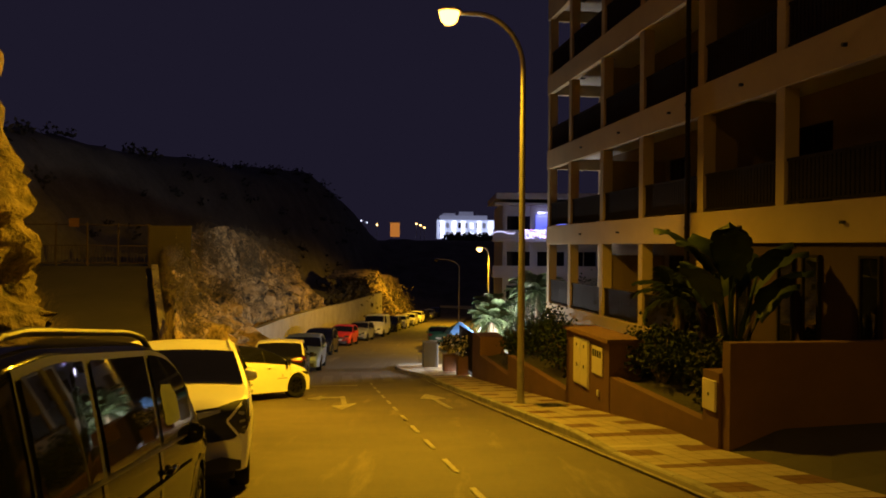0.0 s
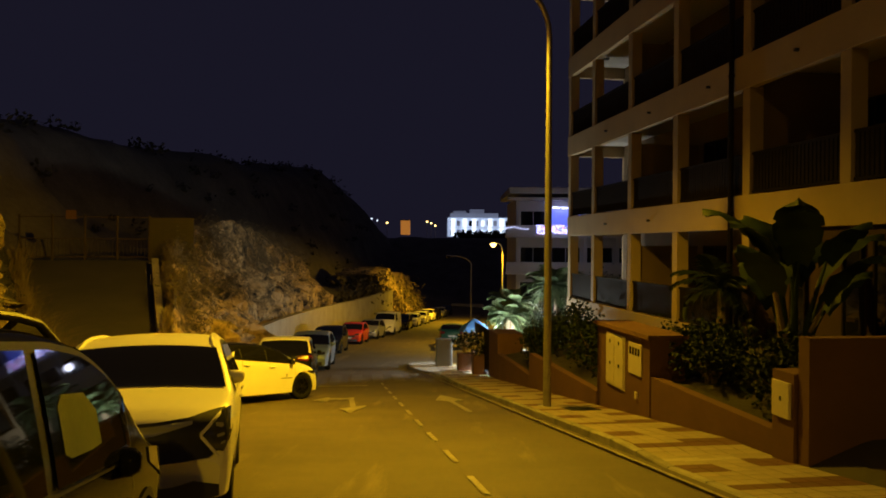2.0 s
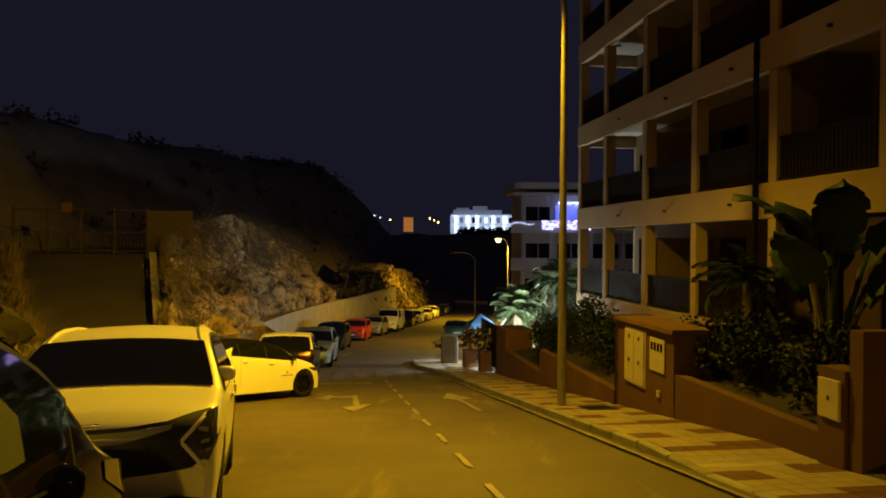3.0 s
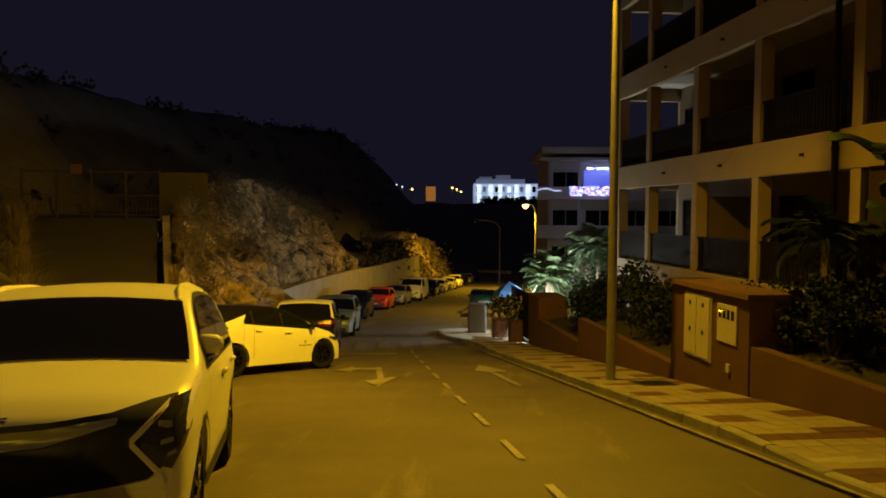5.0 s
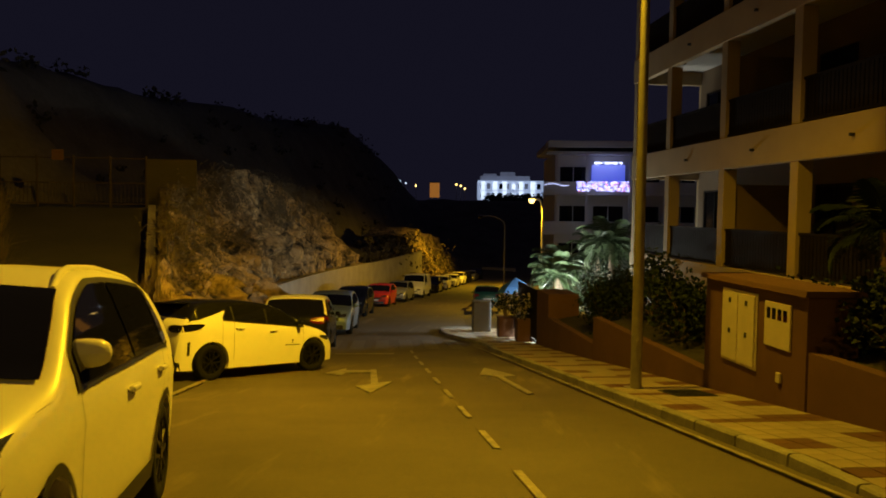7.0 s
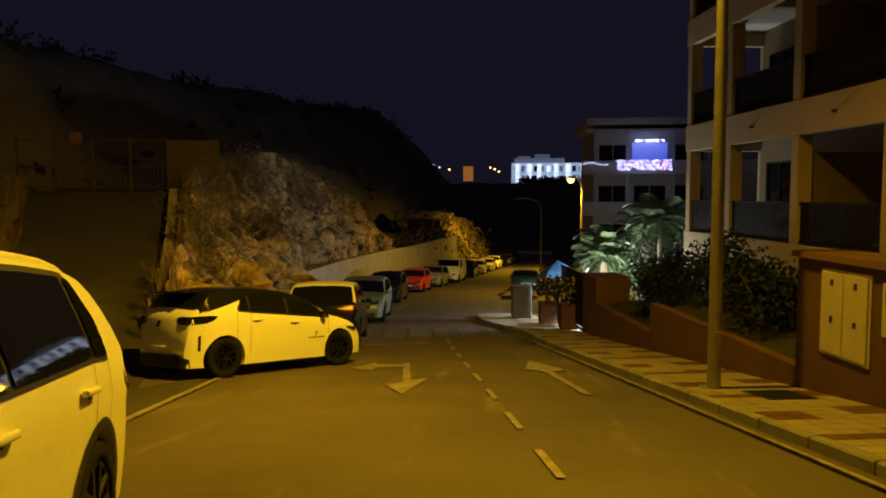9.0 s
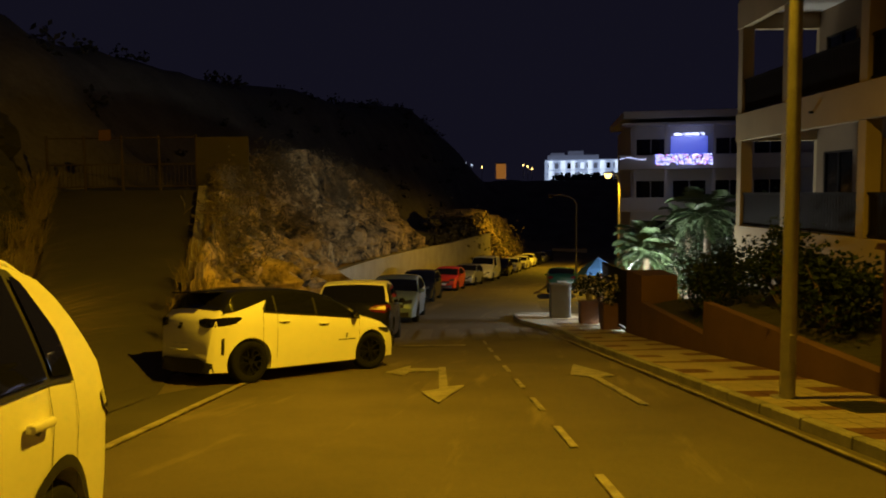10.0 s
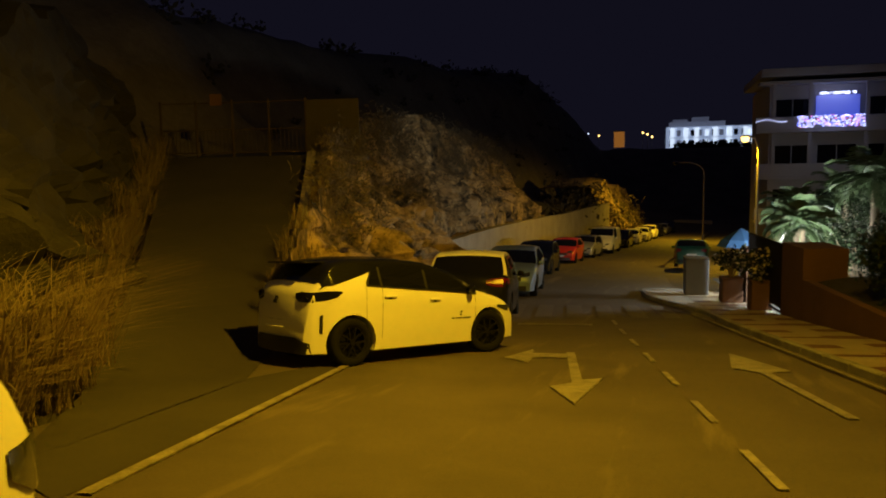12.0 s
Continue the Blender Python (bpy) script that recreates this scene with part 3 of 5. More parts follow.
    for spec, is_front in ((front or {}, True), (back or {}, False)):
        for nm, cols, mat, off in spec.get("patches", ()):
            for sign in ((1, -1) if nm not in ("grille", "lower_grille", "number_plate", "badge", "bumper_trim", "chrome_bar", "skid_plate") else (1,)):
                part(nm, c.end_patch([(sign * x, a, b) for x, a, b in cols][::sign], is_front, off), mat, root, smooth=True)
        for nm, cols, mat, off in spec.get("flanks", ()):
            for sign in (-1, 1):
                part(nm, c.side_strip(cols, sign, off, 3), mat, root, smooth=True)
    return root


crossover = CarBody(4.515, 1.78, [(0, 0.62), (0.03, 1.0), (0.12, 1.12), (0.34, 1.36), (0.58, 1.56), (1.0, 1.62), (1.8, 1.645), (2.45, 1.61), (2.8, 1.5), (3.42, 1.12), (3.6, 1.10), (4.1, 1.05), (4.36, 0.98), (4.48, 0.86), (4.515, 0.6)],
                    [(0, 1.05), (1.0, 1.10), (3.5, 1.02), (4.5, 0.9)], 0.27, 0.235, 0.30, 0.975)
BLACK_NOSE = [("grille", [(-0.86, 0.68, 0.985), (-0.74, 0.60, 0.965), (-0.56, 0.585, 0.92), (-0.3, 0.58, 0.90), (0, 0.58, 0.895), (0.3, 0.58, 0.90), (0.56, 0.585, 0.92), (0.74, 0.60, 0.965), (0.86, 0.68, 0.985)], PLASTIC, 0.028),
              ("chrome_bar", [(-0.60, 0.87, 0.90), (-0.3, 0.80, 0.875), (0, 0.79, 0.87), (0.3, 0.80, 0.875), (0.60, 0.87, 0.90)], SATIN, 0.045),
              ("headlight", [(0.71, 0.75, 0.80), (0.77, 0.66, 0.90), (0.85, 0.63, 0.97), (0.90, 0.72, 0.98), (0.925, 0.80, 0.96)], LENS, 0.042),
              ("lamp_element", [(0.79, 0.82, 0.87), (0.85, 0.83, 0.86)], SATIN, 0.05),
              ("lamp_element", [(0.80, 0.75, 0.775), (0.86, 0.76, 0.785)], SATIN, 0.05),
              ("lamp_element", [(0.83, 0.69, 0.71), (0.87, 0.70, 0.72)], SATIN, 0.05),
              ("light_strip", [(0.665, 0.76, 0.80), (0.73, 0.825, 0.865), (0.91, 1.02, 1.055)], DRL, 0.058),
              ("light_strip", [(0.665, 0.76, 0.80), (0.75, 0.655, 0.695), (0.82, 0.575, 0.61)], DRL, 0.058),
              ("bumper_trim", [(-0.82, 0.28, 0.37), (-0.62, 0.27, 0.43), (-0.45, 0.27, 0.40), (0.45, 0.27, 0.40), (0.62, 0.27, 0.43), (0.82, 0.28, 0.37)], PLASTIC, 0.024),
              ("skid_plate", [(-0.42, 0.275, 0.30), (0.42, 0.275, 0.30)], CHROME, 0.036),
              ("badge", [(-0.11, 0.905, 0.93), (0.11, 0.905, 0.93)], CHROME, 0.012),
              ("number_plate", [(-0.26, 0.40, 0.51), (0.26, 0.40, 0.51)], PLATE, 0.05)]
BLACK_NOSE = [(nm, [(x * 0.954, a, b) for x, a, b in cols], mat, off) for nm, cols, mat, off in BLACK_NOSE]
REAR_SET = [("tail_light", [(0.5, 0.86, 0.98), (0.74, 0.82, 1.0)], TAIL, 0.012),
            ("number_plate", [(-0.26, 0.62, 0.73), (0.26, 0.62, 0.73)], PLATE, 0.014),
            ("bumper_trim", [(-0.7, 0.26, 0.42), (0.7, 0.26, 0.42)], PLASTIC, 0.012)]
car("crossover_car", "white compact crossover parked with its nose towards the viewer", plan_pose(-3.695, 10.6, -0.01, 180 + 6.3, 7.27), crossover, CAR_WHITE, (0.93, 3.62), 0.355,
    [(0.75, 1.0), (1.06, 1.98), (2.03, 3.12)], (0.14, 0.5), (2.79, 3.43), detail=2, rails=CAR_WHITE, cladding=True, size=1.06, slant=(0.6, 1.2),
    front={"patches": BLACK_NOSE, "mirror_set": (0.06, 0.12, 0.8), "screen_width": 0.955}, back={"patches": [("tail_light", [(0.6, 0.86, 0.98), (0.8, 0.80, 1.0)], LENS, 0.012)] + REAR_SET[1:], "flanks": [("tail_light", [(0.02, 0.84, 1.0), (0.12, 0.86, 1.0), (0.26, 0.92, 0.99)], LENS, 0.008)]})

hatch = CarBody(4.06, 1.765, [(0, 0.55), (0.03, 0.98), (0.08, 1.07), (0.2, 1.20), (0.34, 1.37), (0.42, 1.43), (0.75, 1.485), (1.5, 1.49), (2.05, 1.435), (2.45, 1.31), (3.05, 0.995), (3.3, 0.955), (3.7, 0.87), (3.92, 0.76), (4.03, 0.62), (4.06, 0.5)],
                [(0, 1.05), (0.9, 1.09), (2.0, 1.0), (3.1, 0.90), (4.0, 0.8)], 0.2, 0.2, 0.24, tail=0.86)
SMALL_NOSE = [("grille", [(-0.45, 0.5, 0.62), (0.45, 0.5, 0.62)], PLASTIC, 0.012), ("headlight", [(0.42, 0.62, 0.72), (0.7, 0.64, 0.76)], LENS, 0.014),
              ("bumper_trim", [(-0.6, 0.22, 0.36), (0.6, 0.22, 0.36)], PLASTIC, 0.012), ("number_plate", [(-0.26, 0.4, 0.5), (0.26, 0.4, 0.5)], PLATE, 0.02)]
HATCH_TAIL = [("tail_light", [(0.46, 0.93, 1.0), (0.56, 0.89, 1.025), (0.76, 0.88, 1.01)], GLASS_DARK, 0.014),
              ("number_plate", [(-0.26, 0.54, 0.65), (0.26, 0.54, 0.65)], PLATE, 0.016), ("bumper_trim", [(-0.72, 0.2, 0.34), (-0.5, 0.2, 0.42), (0.5, 0.2, 0.42), (0.72, 0.2, 0.34)], PLASTIC, 0.014),
              ("badge", [(-0.05, 0.86, 0.955), (0.05, 0.86, 0.955)], INK, 0.016)]
# black pillar over the white fin that rises to the rear door
PILLAR = []
for f in np.linspace(0.15, 1.16, 16):
    high = hatch.top(f) - 0.085
    PILLAR.append((f, min(high - 0.004, 1.09 + 0.225 * ((f - 0.15) / 1.0) ** 1.4), high))
hatchback = car("hatchback_car", "white hatchback with a black roof parked askew at the ramp", on_slope(-6.0, 22.3, -33), hatch, CAR_WHITE, (0.72, 3.25), 0.33,
                [(0.98, 1.17), (1.21, 1.97), (2.02, 2.92)], (0.16, 0.38), (2.2, 3.0), CAR_BLACK, detail=2, size=1.10, slant=(0.96, 1.9),
                front={"patches": SMALL_NOSE, "flanks": [("headlight_side", [(3.55, 0.70, 0.74), (3.9, 0.62, 0.72)], LENS, 0.008)], "steer": -16, "mirror": CAR_BLACK},
                back={"patches": HATCH_TAIL, "flanks": [("tail_light", [(0.02, 0.89, 1.01), (0.22, 0.91, 1.03), (0.38, 0.95, 1.03), (0.48, 1.0, 1.02)], GLASS_DARK, 0.008), ("bumper_vent", [(0.14, 0.48, 0.70), (0.18, 0.46, 0.72)], PLASTIC, 0.008),
                      ("quarter_panel", PILLAR, CAR_BLACK, 0.009)]})
part("roof_spoiler", block(-0.53, 0.53, 0.16 - 2.03, 0.5 - 2.03, 1.40, 1.43, 0.013), CAR_BLACK, hatchback, "black roof spoiler", smooth=True)
# the print on the front door: a small emblem over a line of writing that cannot be read
for f0, f1, z0, z1 in ((2.62, 2.66, 0.605, 0.63), (2.63, 2.67, 0.645, 0.675), (2.46, 2.52, 0.56, 0.578), (2.54, 2.66, 0.56, 0.578), (2.68, 2.84, 0.56, 0.578)):
    part("door_print", hatch.side_strip([(f0, z0, z1), (f1, z0, z1)], 1, 0.008, 2), INK, hatchback, "dark printed emblem and unreadable line")

mpv = CarBody(4.4, 1.80, [(0, 0.65), (0.03, 1.08), (0.16, 1.37), (0.3, 1.48), (0.8, 1.535), (2.3, 1.545), (2.75, 1.50), (3.05, 1.39), (3.55, 1.07), (3.75, 1.0), (4.12, 0.90), (4.32, 0.76), (4.4, 0.5)],
              [(0, 0.93), (1.0, 0.93), (3.5, 0.89), (4.4, 0.78)], 0.22, 0.14, 0.2)
people_carrier = car("mpv_car", "dark grey glossy people carrier with roof rails parked on the roadside", plan_pose(-3.72, 4.92, 0.0, 0.0, -7.27), mpv, CAR_GREEN, (0.85, 3.56), 0.31,
                     [(0.45, 1.12), (1.22, 2.16), (2.26, 3.2)], (0.06, 0.26), (2.85, 3.5), detail=2, rails=PLASTIC, cladding=True, size=1.12,
                     front={"patches": SMALL_NOSE, "flanks": [("headlight_side", [(3.7, 0.82, 0.9), (4.2, 0.66, 0.85)], LENS, 0.008)], "mirror": CAR_GREEN, "mirror_set": (0.1, -0.02, 0.85)}, back={"patches": REAR_SET})
# added patch on the opaque glass, a painted yellow-green reflection
part("window_shade", mpv.side_strip([(2.36, 1.04, 1.22), (2.42, 1.02, 1.26), (2.66, 1.02, 1.25), (2.78, 1.03, 1.17)], 1, 0.019), material("yellow_green_patch", (0.11, 0.14, 0.03), 0.7, vary=0.3, scale=5, fine=30), people_carrier, "yellow-green reflection patch on the door window", smooth=True)
for f0, f1 in ((1.14, 1.20), (2.18, 2.24)):
    part("door_edge", mpv.side_strip([(f0, 0.4, 1.36), (f1, 0.4, 1.36)], 1, 0.004), CAR_BLACK, people_carrier)
part("flank_moulding", mpv.side_strip([(0.9, 0.74, 0.765), (3.2, 0.70, 0.725)], 1, 0.02), CAR_GREEN, people_carrier, smooth=True)

suv = CarBody(4.4, 1.84, [(0, 0.6), (0.03, 1.0), (0.1, 1.1), (0.3, 1.36), (0.5, 1.56), (0.9, 1.63), (2.0, 1.65), (2.5, 1.58), (2.8, 1.48), (3.35, 1.12), (3.6, 1.08), (4.1, 0.97), (4.33, 0.8), (4.4, 0.6)],
              [(0, 1.02), (1.0, 1.06), (3.4, 1.0), (4.4, 0.9)], 0.25, 0.19, 0.2)
SUV_TAIL = [("tail_light", [(0.42, 0.92, 1.0), (0.55, 0.88, 1.04), (0.78, 0.86, 1.06)], TAIL, 0.012), ("number_plate", [(-0.26, 0.6, 0.71), (0.26, 0.6, 0.71)], PLATE, 0.014)]
car("suv_car", "black sport utility car with a pale roof parked by the road", plan_pose(-3.52, 30.2, 0.0, 0, -6.9), suv, CAR_BLACK, (0.9, 3.55), 0.35,
    [(0.75, 1.0), (1.06, 1.98), (2.03, 3.05)], (0.12, 0.46), (2.6, 3.32), CAR_WHITE, detail=1, front={"patches": SMALL_NOSE}, back={"patches": SUV_TAIL, "flanks": [("tail_light", [(0.02, 0.9, 1.06), (0.25, 0.95, 1.04)], TAIL, 0.008)]})

# the row of parked cars further down
boxy = CarBody(4.5, 1.9, [(0, 0.7), (0.03, 1.6), (0.12, 1.86), (0.5, 1.9), (2.8, 1.9), (3.1, 1.82), (3.6, 1.3), (3.75, 1.2), (4.25, 1.02), (4.45, 0.8), (4.5, 0.55)],
               [(0, 1.1), (4.4, 1.05)], 0.26, 0.12, 0.14)
ROW = [
    ("small_car", "pale blue small car parked facing uphill", hatch, CAR_BLUE, -3.35, 39.0, 180, 1.08),
    ("small_car", "dark grey hatchback parked by the retaining wall", hatch, CAR_BLACK, -3.8, 50.5, 180, 1.05),
    ("small_car", "bright red hatchback parked by the retaining wall", hatch, CAR_RED, -3.9, 61.4, 180, 1.02),
    ("small_car", "silver estate car parked in the roadside row", suv, CAR_SILVER, -3.9, 69.3, 180, 0.95),
    ("van_car", "white delivery van parked in the roadside row", boxy, CAR_WHITE, -3.9, 77.0, 180, 1.05),
    ("small_car", "dark hatchback parked in the roadside row", hatch, CAR_BLACK, -3.8, 85.0, 180, 1.0),
    ("small_car", "white hatchback parked in the roadside row", hatch, CAR_WHITE, -3.7, 91.5, 180, 1.0),
    ("small_car", "white saloon car parked in the roadside row", hatch, CAR_YELLOW, -3.6, 98.5, 180, 1.0),
    ("small_car", "white compact car parked in the roadside row", suv, CAR_WHITE, -3.6, 105.5, 180, 0.95),
    ("small_car", "dark grey car parked in the roadside row", suv, CAR_GREEN, -3.6, 112.0, 180, 0.95),
    ("small_car", "silver car parked in the roadside row", hatch, CAR_SILVER, -3.6, 120.0, 180, 1.0),
    ("small_car", "dark car at the far end of the row", hatch, CAR_BLACK, -3.6, 129.0, 180, 1.0),
    ("small_car", "dark green hatchback parked across the street", hatch, CAR_TEAL, 4.3, 57.0, 0, 1.0),
]
made = {}
for nm, lab, shape, paint, u, s, turn, k in ROW:
    tilt = math.degrees(math.atan(np.interp(s, S_KNOTS, SLOPE))) * (1 if turn else -1)
    m = plan_pose(u, s, 0.0, turn, tilt)
    key = (id(shape), paint.name)
    if key in made:
        ob = copy_thing(made[key], m)
        tagged(ob, lab)
        continue
    if shape is hatch:
        args = ((0.72, 3.25), 0.32, [(0.98, 1.16), (1.2, 1.95), (2.0, 2.95)], (0.14, 0.46), (2.32, 3.06))
    elif shape is suv:
        args = ((0.9, 3.55), 0.34, [(0.75, 1.0), (1.06, 1.98), (2.03, 3.05)], (0.12, 0.46), (2.6, 3.32))
    else:
        args = ((0.85, 3.7), 0.33, [(2.3, 3.3)], (0.035, 0.11), (3.12, 3.62))
    ob = car(nm, lab, m, shape, paint, *args, group="parked cars in the row", detail=1, size=k / UNIT, front={"patches": SMALL_NOSE}, back={"patches": REAR_SET})
    made[key] = ob

# ---- pavement, kerb, garden walls ----
def kerb_h(s):
    return 0.03 + 0.11 * smooth01((s - 11.0) / 1.8)


def kerb_u(s):
    """The kerb swings out into a rounded tip at the crossing."""
    return 2.55 - 1.15 * smooth01((s - 31.5) / 6.0)


WALL_U = 4.3
bed = Shape()
rows = []
for s in np.arange(-30, 39.1, 1.0):
    rows.append([W(u, s, kerb_h(s) - (0.012 if 4 < s < 38.5 else 0.03)) for u in (kerb_u(s) + 0.12, WALL_U + 0.05)])
bed.grid(rows)
pavement = tagged(part("pavement", bed, CONCRETE), "tiled pavement with cream and red paving along the road", "pavement", kind="structure")

kerb_root = thing("kerb", "grey concrete kerb stones along the pavement edge", "kerb", kind="structure")
s = -6.0
while s < 38.6:
    e = min(s + 0.97, 38.9)
    st = Shape()
    rows = []
    for q in (s, e):
        h, u = kerb_h(q), kerb_u(q)
        rows.append([W(u, q, -0.06), W(u + 0.005, q, h - 0.02), W(u + 0.025, q, h), W(u + 0.13, q, h + 0.002), W(u + 0.13, q, -0.06)])
    st.prism(rows[0], rows[1])
    part("kerb_stone", st, KERB, kerb_root)
    s += 1.0
tip = Shape()
low, high = [], []
for a in np.linspace(0, 180, 13):
    u, q = kerb_u(38.9) + 0.75 - 0.75 * math.cos(radians(a)), 38.9 + 0.8 * math.sin(radians(a))
    low.append(W(u, q, -0.05))
    high.append(W(u, q, kerb_h(38)))
tip.prism(low, high)
part("kerb_tip", tip, KERB, kerb_root)

# driveway beside the tall wall, garden soil behind the low walls
drive = Shape()
drive.grid([[A(WALL_U - 0.01 if k == 0 else u, s, (level(s) + 0.02) if k == 0 else -1.12 - 0.02 * (s - 8) + 0.03 * (u - 4.3)) for k, u in enumerate((4.29, 5.2, 6.5, 8, 10.5))] for s in np.linspace(2.0, 10.86, 8)])
tagged(part("driveway", drive, RAMP_ASPHALT), "dark asphalt driveway beside the terracotta wall", "driveway", kind="structure")
soil = Shape()
steps = [(10.9, 15.5, -1.28), (15.5, 18.4, -1.28), (18.4, 24.7, -2.15), (24.7, 29.4, -2.85), (29.4, 40.0, -4.35)]
for s0, s1, z in steps:
    soil.grid([[A(u, s, z + 0.5 * smooth01((u - 4.4) / 3) + 0.1 * fractal((u, s, 3))) for u in np.linspace(4.45, 7.6, 8)] for s in np.linspace(s0 + 0.01, s1 - 0.01, 10)])
tagged(part("garden_soil", soil, SCRUB, smooth=True), "dark planted soil behind the garden walls", "soil", kind="structure")


def wall_run(name, label, u0, u1, s0, s1, ztop, slope_top=0.0, mat=None, cap=0.0):
    root = thing(name, label, "wall", kind="structure")
    sh = Shape()
    n = max(2, int((s1 - s0) / 1.0) + 1)
    lo, hi = [], []
    qs = np.linspace(s0, s1, n)
    base = [level(q) - 0.1 for q in qs]
    ring0 = [A(u0, q, b) for q, b in zip(qs, base)] + [A(u0, q, ztop + slope_top * (q - s0)) for q in reversed(qs)]
    ring1 = [A(u1, q, b) for q, b in zip(qs, base)] + [A(u1, q, ztop + slope_top * (q - s0)) for q in reversed(qs)]
    sh.prism(ring0, ring1)
    part("wall_body", sh, mat or TERRACOTTA, root)
    if cap:
        cs = Shape()
        cs.prism([A(u0 - 0.03, q, ztop + 0.002) for q in (s0 - 0.02, s1 + 0.02)] + [A(u1 + 0.03, q, ztop + 0.002) for q in (s1 + 0.02, s0 - 0.02)],
                 [A(u0 - 0.03, q, ztop + cap) for q in (s0 - 0.02, s1 + 0.02)] + [A(u1 + 0.03, q, ztop + cap) for q in (s1 + 0.02, s0 - 0.02)])
        part("coping", cs, TERRACOTTA, root)
    return root


wall_run("garden_wall_1", "low terracotta garden wall stepping down the slope", 4.3, 4.5, 11.42, 15.48, -1.18)
wall_run("garden_wall_2", "terracotta garden wall beside the lamp post", 4.3, 4.5, 18.42, 24.7, -2.05)
wall_run("garden_wall_3", "terracotta garden wall stepping down the slope", 4.3, 4.5, 24.72, 29.4, -2.75)
wall_run("gate_pier", "terracotta gate pier at the garden entrance", 4.3, 5.3, 29.42, 31.0, -2.02)
wall_run("gate_pier", "terracotta gate pier at the garden entrance", 4.3, 4.7, 34.4, 35.2, -2.6)
wall_run("wall_pier", "terracotta pier holding a beige meter box", 4.26, 4.62, 10.92, 11.4, -0.33)
side = thing("driveway_wall", "tall terracotta wall flanking the dark driveway", "wall", kind="structure")
sh = Shape()
sh.box(0, 9.0, 0, 0.22, -2.2, 0.17, Matrix.Translation(A(4.3, 10.66, 0)) @ pose(0, 0, 0, 0, 0, ROAD_YAW))
part("wall_body", sh, TERRACOTTA, side)

gate = thing("garden_gate", "dark metal gate between the garden piers", "gate", Matrix.Translation(A(4.34, 31.05, level(31) + 0.15)) @ pose(0, 0, 0, 0, 0, ROAD_YAW + 90), kind="")
fr = Shape()
for x0, x1, z0, z1 in ((0, 3.3, 0.0, 0.06), (0, 3.3, 1.75, 1.81), (0, 0.06, 0, 1.81), (3.24, 3.3, 0, 1.81)):
    fr.box(x0, x1, -0.025, 0.025, z0, z1)
part("gate_frame", fr, RAIL, gate)
bar = Shape()
bar.box(0, 0.085, -0.012, 0.012, 0.11, 1.75)
bar_me = bar.mesh("board", RAIL)
for k in range(32):
    part("board", bar_me, RAIL, gate, m=pose(0.07 + k * 0.099, 0, 0))

# ---- meter cabinet ----
box = thing("meter_cabinet", "terracotta masonry cabinet with beige metal meter doors", "cabinet")
sh = Shape()
sh.prism([A(4.28, 15.5, -2.3), A(5.0, 15.5, -2.3), A(5.0, 18.4, -2.6), A(4.28, 18.4, -2.6)], [A(4.28, 15.5, -0.46), A(5.0, 15.5, -0.46), A(5.0, 18.4, -0.46), A(4.28, 18.4, -0.46)])
part("masonry", sh, TERRACOTTA, box)
sh = Shape()
sh.prism([A(4.2, 15.42, -0.46), A(5.06, 15.42, -0.46), A(5.06, 18.48, -0.46), A(4.2, 18.48, -0.46)], [A(4.22, 15.44, -0.38), A(5.04, 15.44, -0.38), A(5.04, 18.46, -0.38), A(4.22, 18.46, -0.38)])
part("top_slab", sh, TERRACOTTA, box)


def flat_door(name, s0, s1, z0, z1, mat, parent, u=4.28, depth=0.03, label=""):
    sh = block(0, s1 - s0, -depth, 0, z0, z1, 0.008)
    return part(name, sh, mat, parent, label, m=Matrix.Translation(A(u, s0, 0)) @ pose(0, 0, 0, 0, 0, ROAD_YAW + 90) @ pose(0, 0, 0, 0, 0, 0) @ Matrix.Diagonal((1, -1, 1, 1)))


frame_ = flat_door("door_frame", 16.72, 17.78, -1.70, -0.56, BOXPAINT, box, depth=0.02, label="beige metal frame")
for s0, s1 in ((16.76, 17.24), (17.26, 17.74)):
    d = flat_door("cabinet_door", s0, s1, -1.66, -0.60, BOXPAINT, box, depth=0.045, label="beige metal meter door")
    for z in (-0.72, -1.2):
        flat_door("latch", s0 + 0.2, s0 + 0.26, z - 0.05, z + 0.03, INK, box, depth=0.058)
flat_door("door_frame", 15.85, 16.5, -1.25, -0.62, BOXPAINT, box, depth=0.03, label="beige metal meter panel")
for k in range(4):
    flat_door("meter_window", 15.92 + k * 0.14, 16.02 + k * 0.14, -0.86, -0.70, GLASS_DARK, box, depth=0.036)
flat_door("switch_box", 16.05, 16.15, -1.72, -1.58, BOXPAINT, box, depth=0.04)
lbox = thing("meter_box", "small beige meter box fixed on the terracotta pier", "meter box")
flat_door("lid", 10.97, 11.36, -0.94, -0.46, BOXPAINT, lbox, u=4.26, depth=0.04)
flat_door("lock", 11.14, 11.18, -0.72, -0.66, INK, lbox, u=4.26, depth=0.05)
cover = thing("manhole_cover", "dark rectangular access cover set in the pavement", "manhole cover")
sh = Shape()
sh.prism([W(3.3, 17.2, 0.14), W(3.95, 17.2, 0.14), W(3.95, 18.0, 0.14), W(3.3, 18.0, 0.14)], [W(3.31, 17.21, 0.152), W(3.94, 17.21, 0.152), W(3.94, 17.99, 0.152), W(3.31, 17.99, 0.152)])
part("lid", sh, PLASTIC, cover)
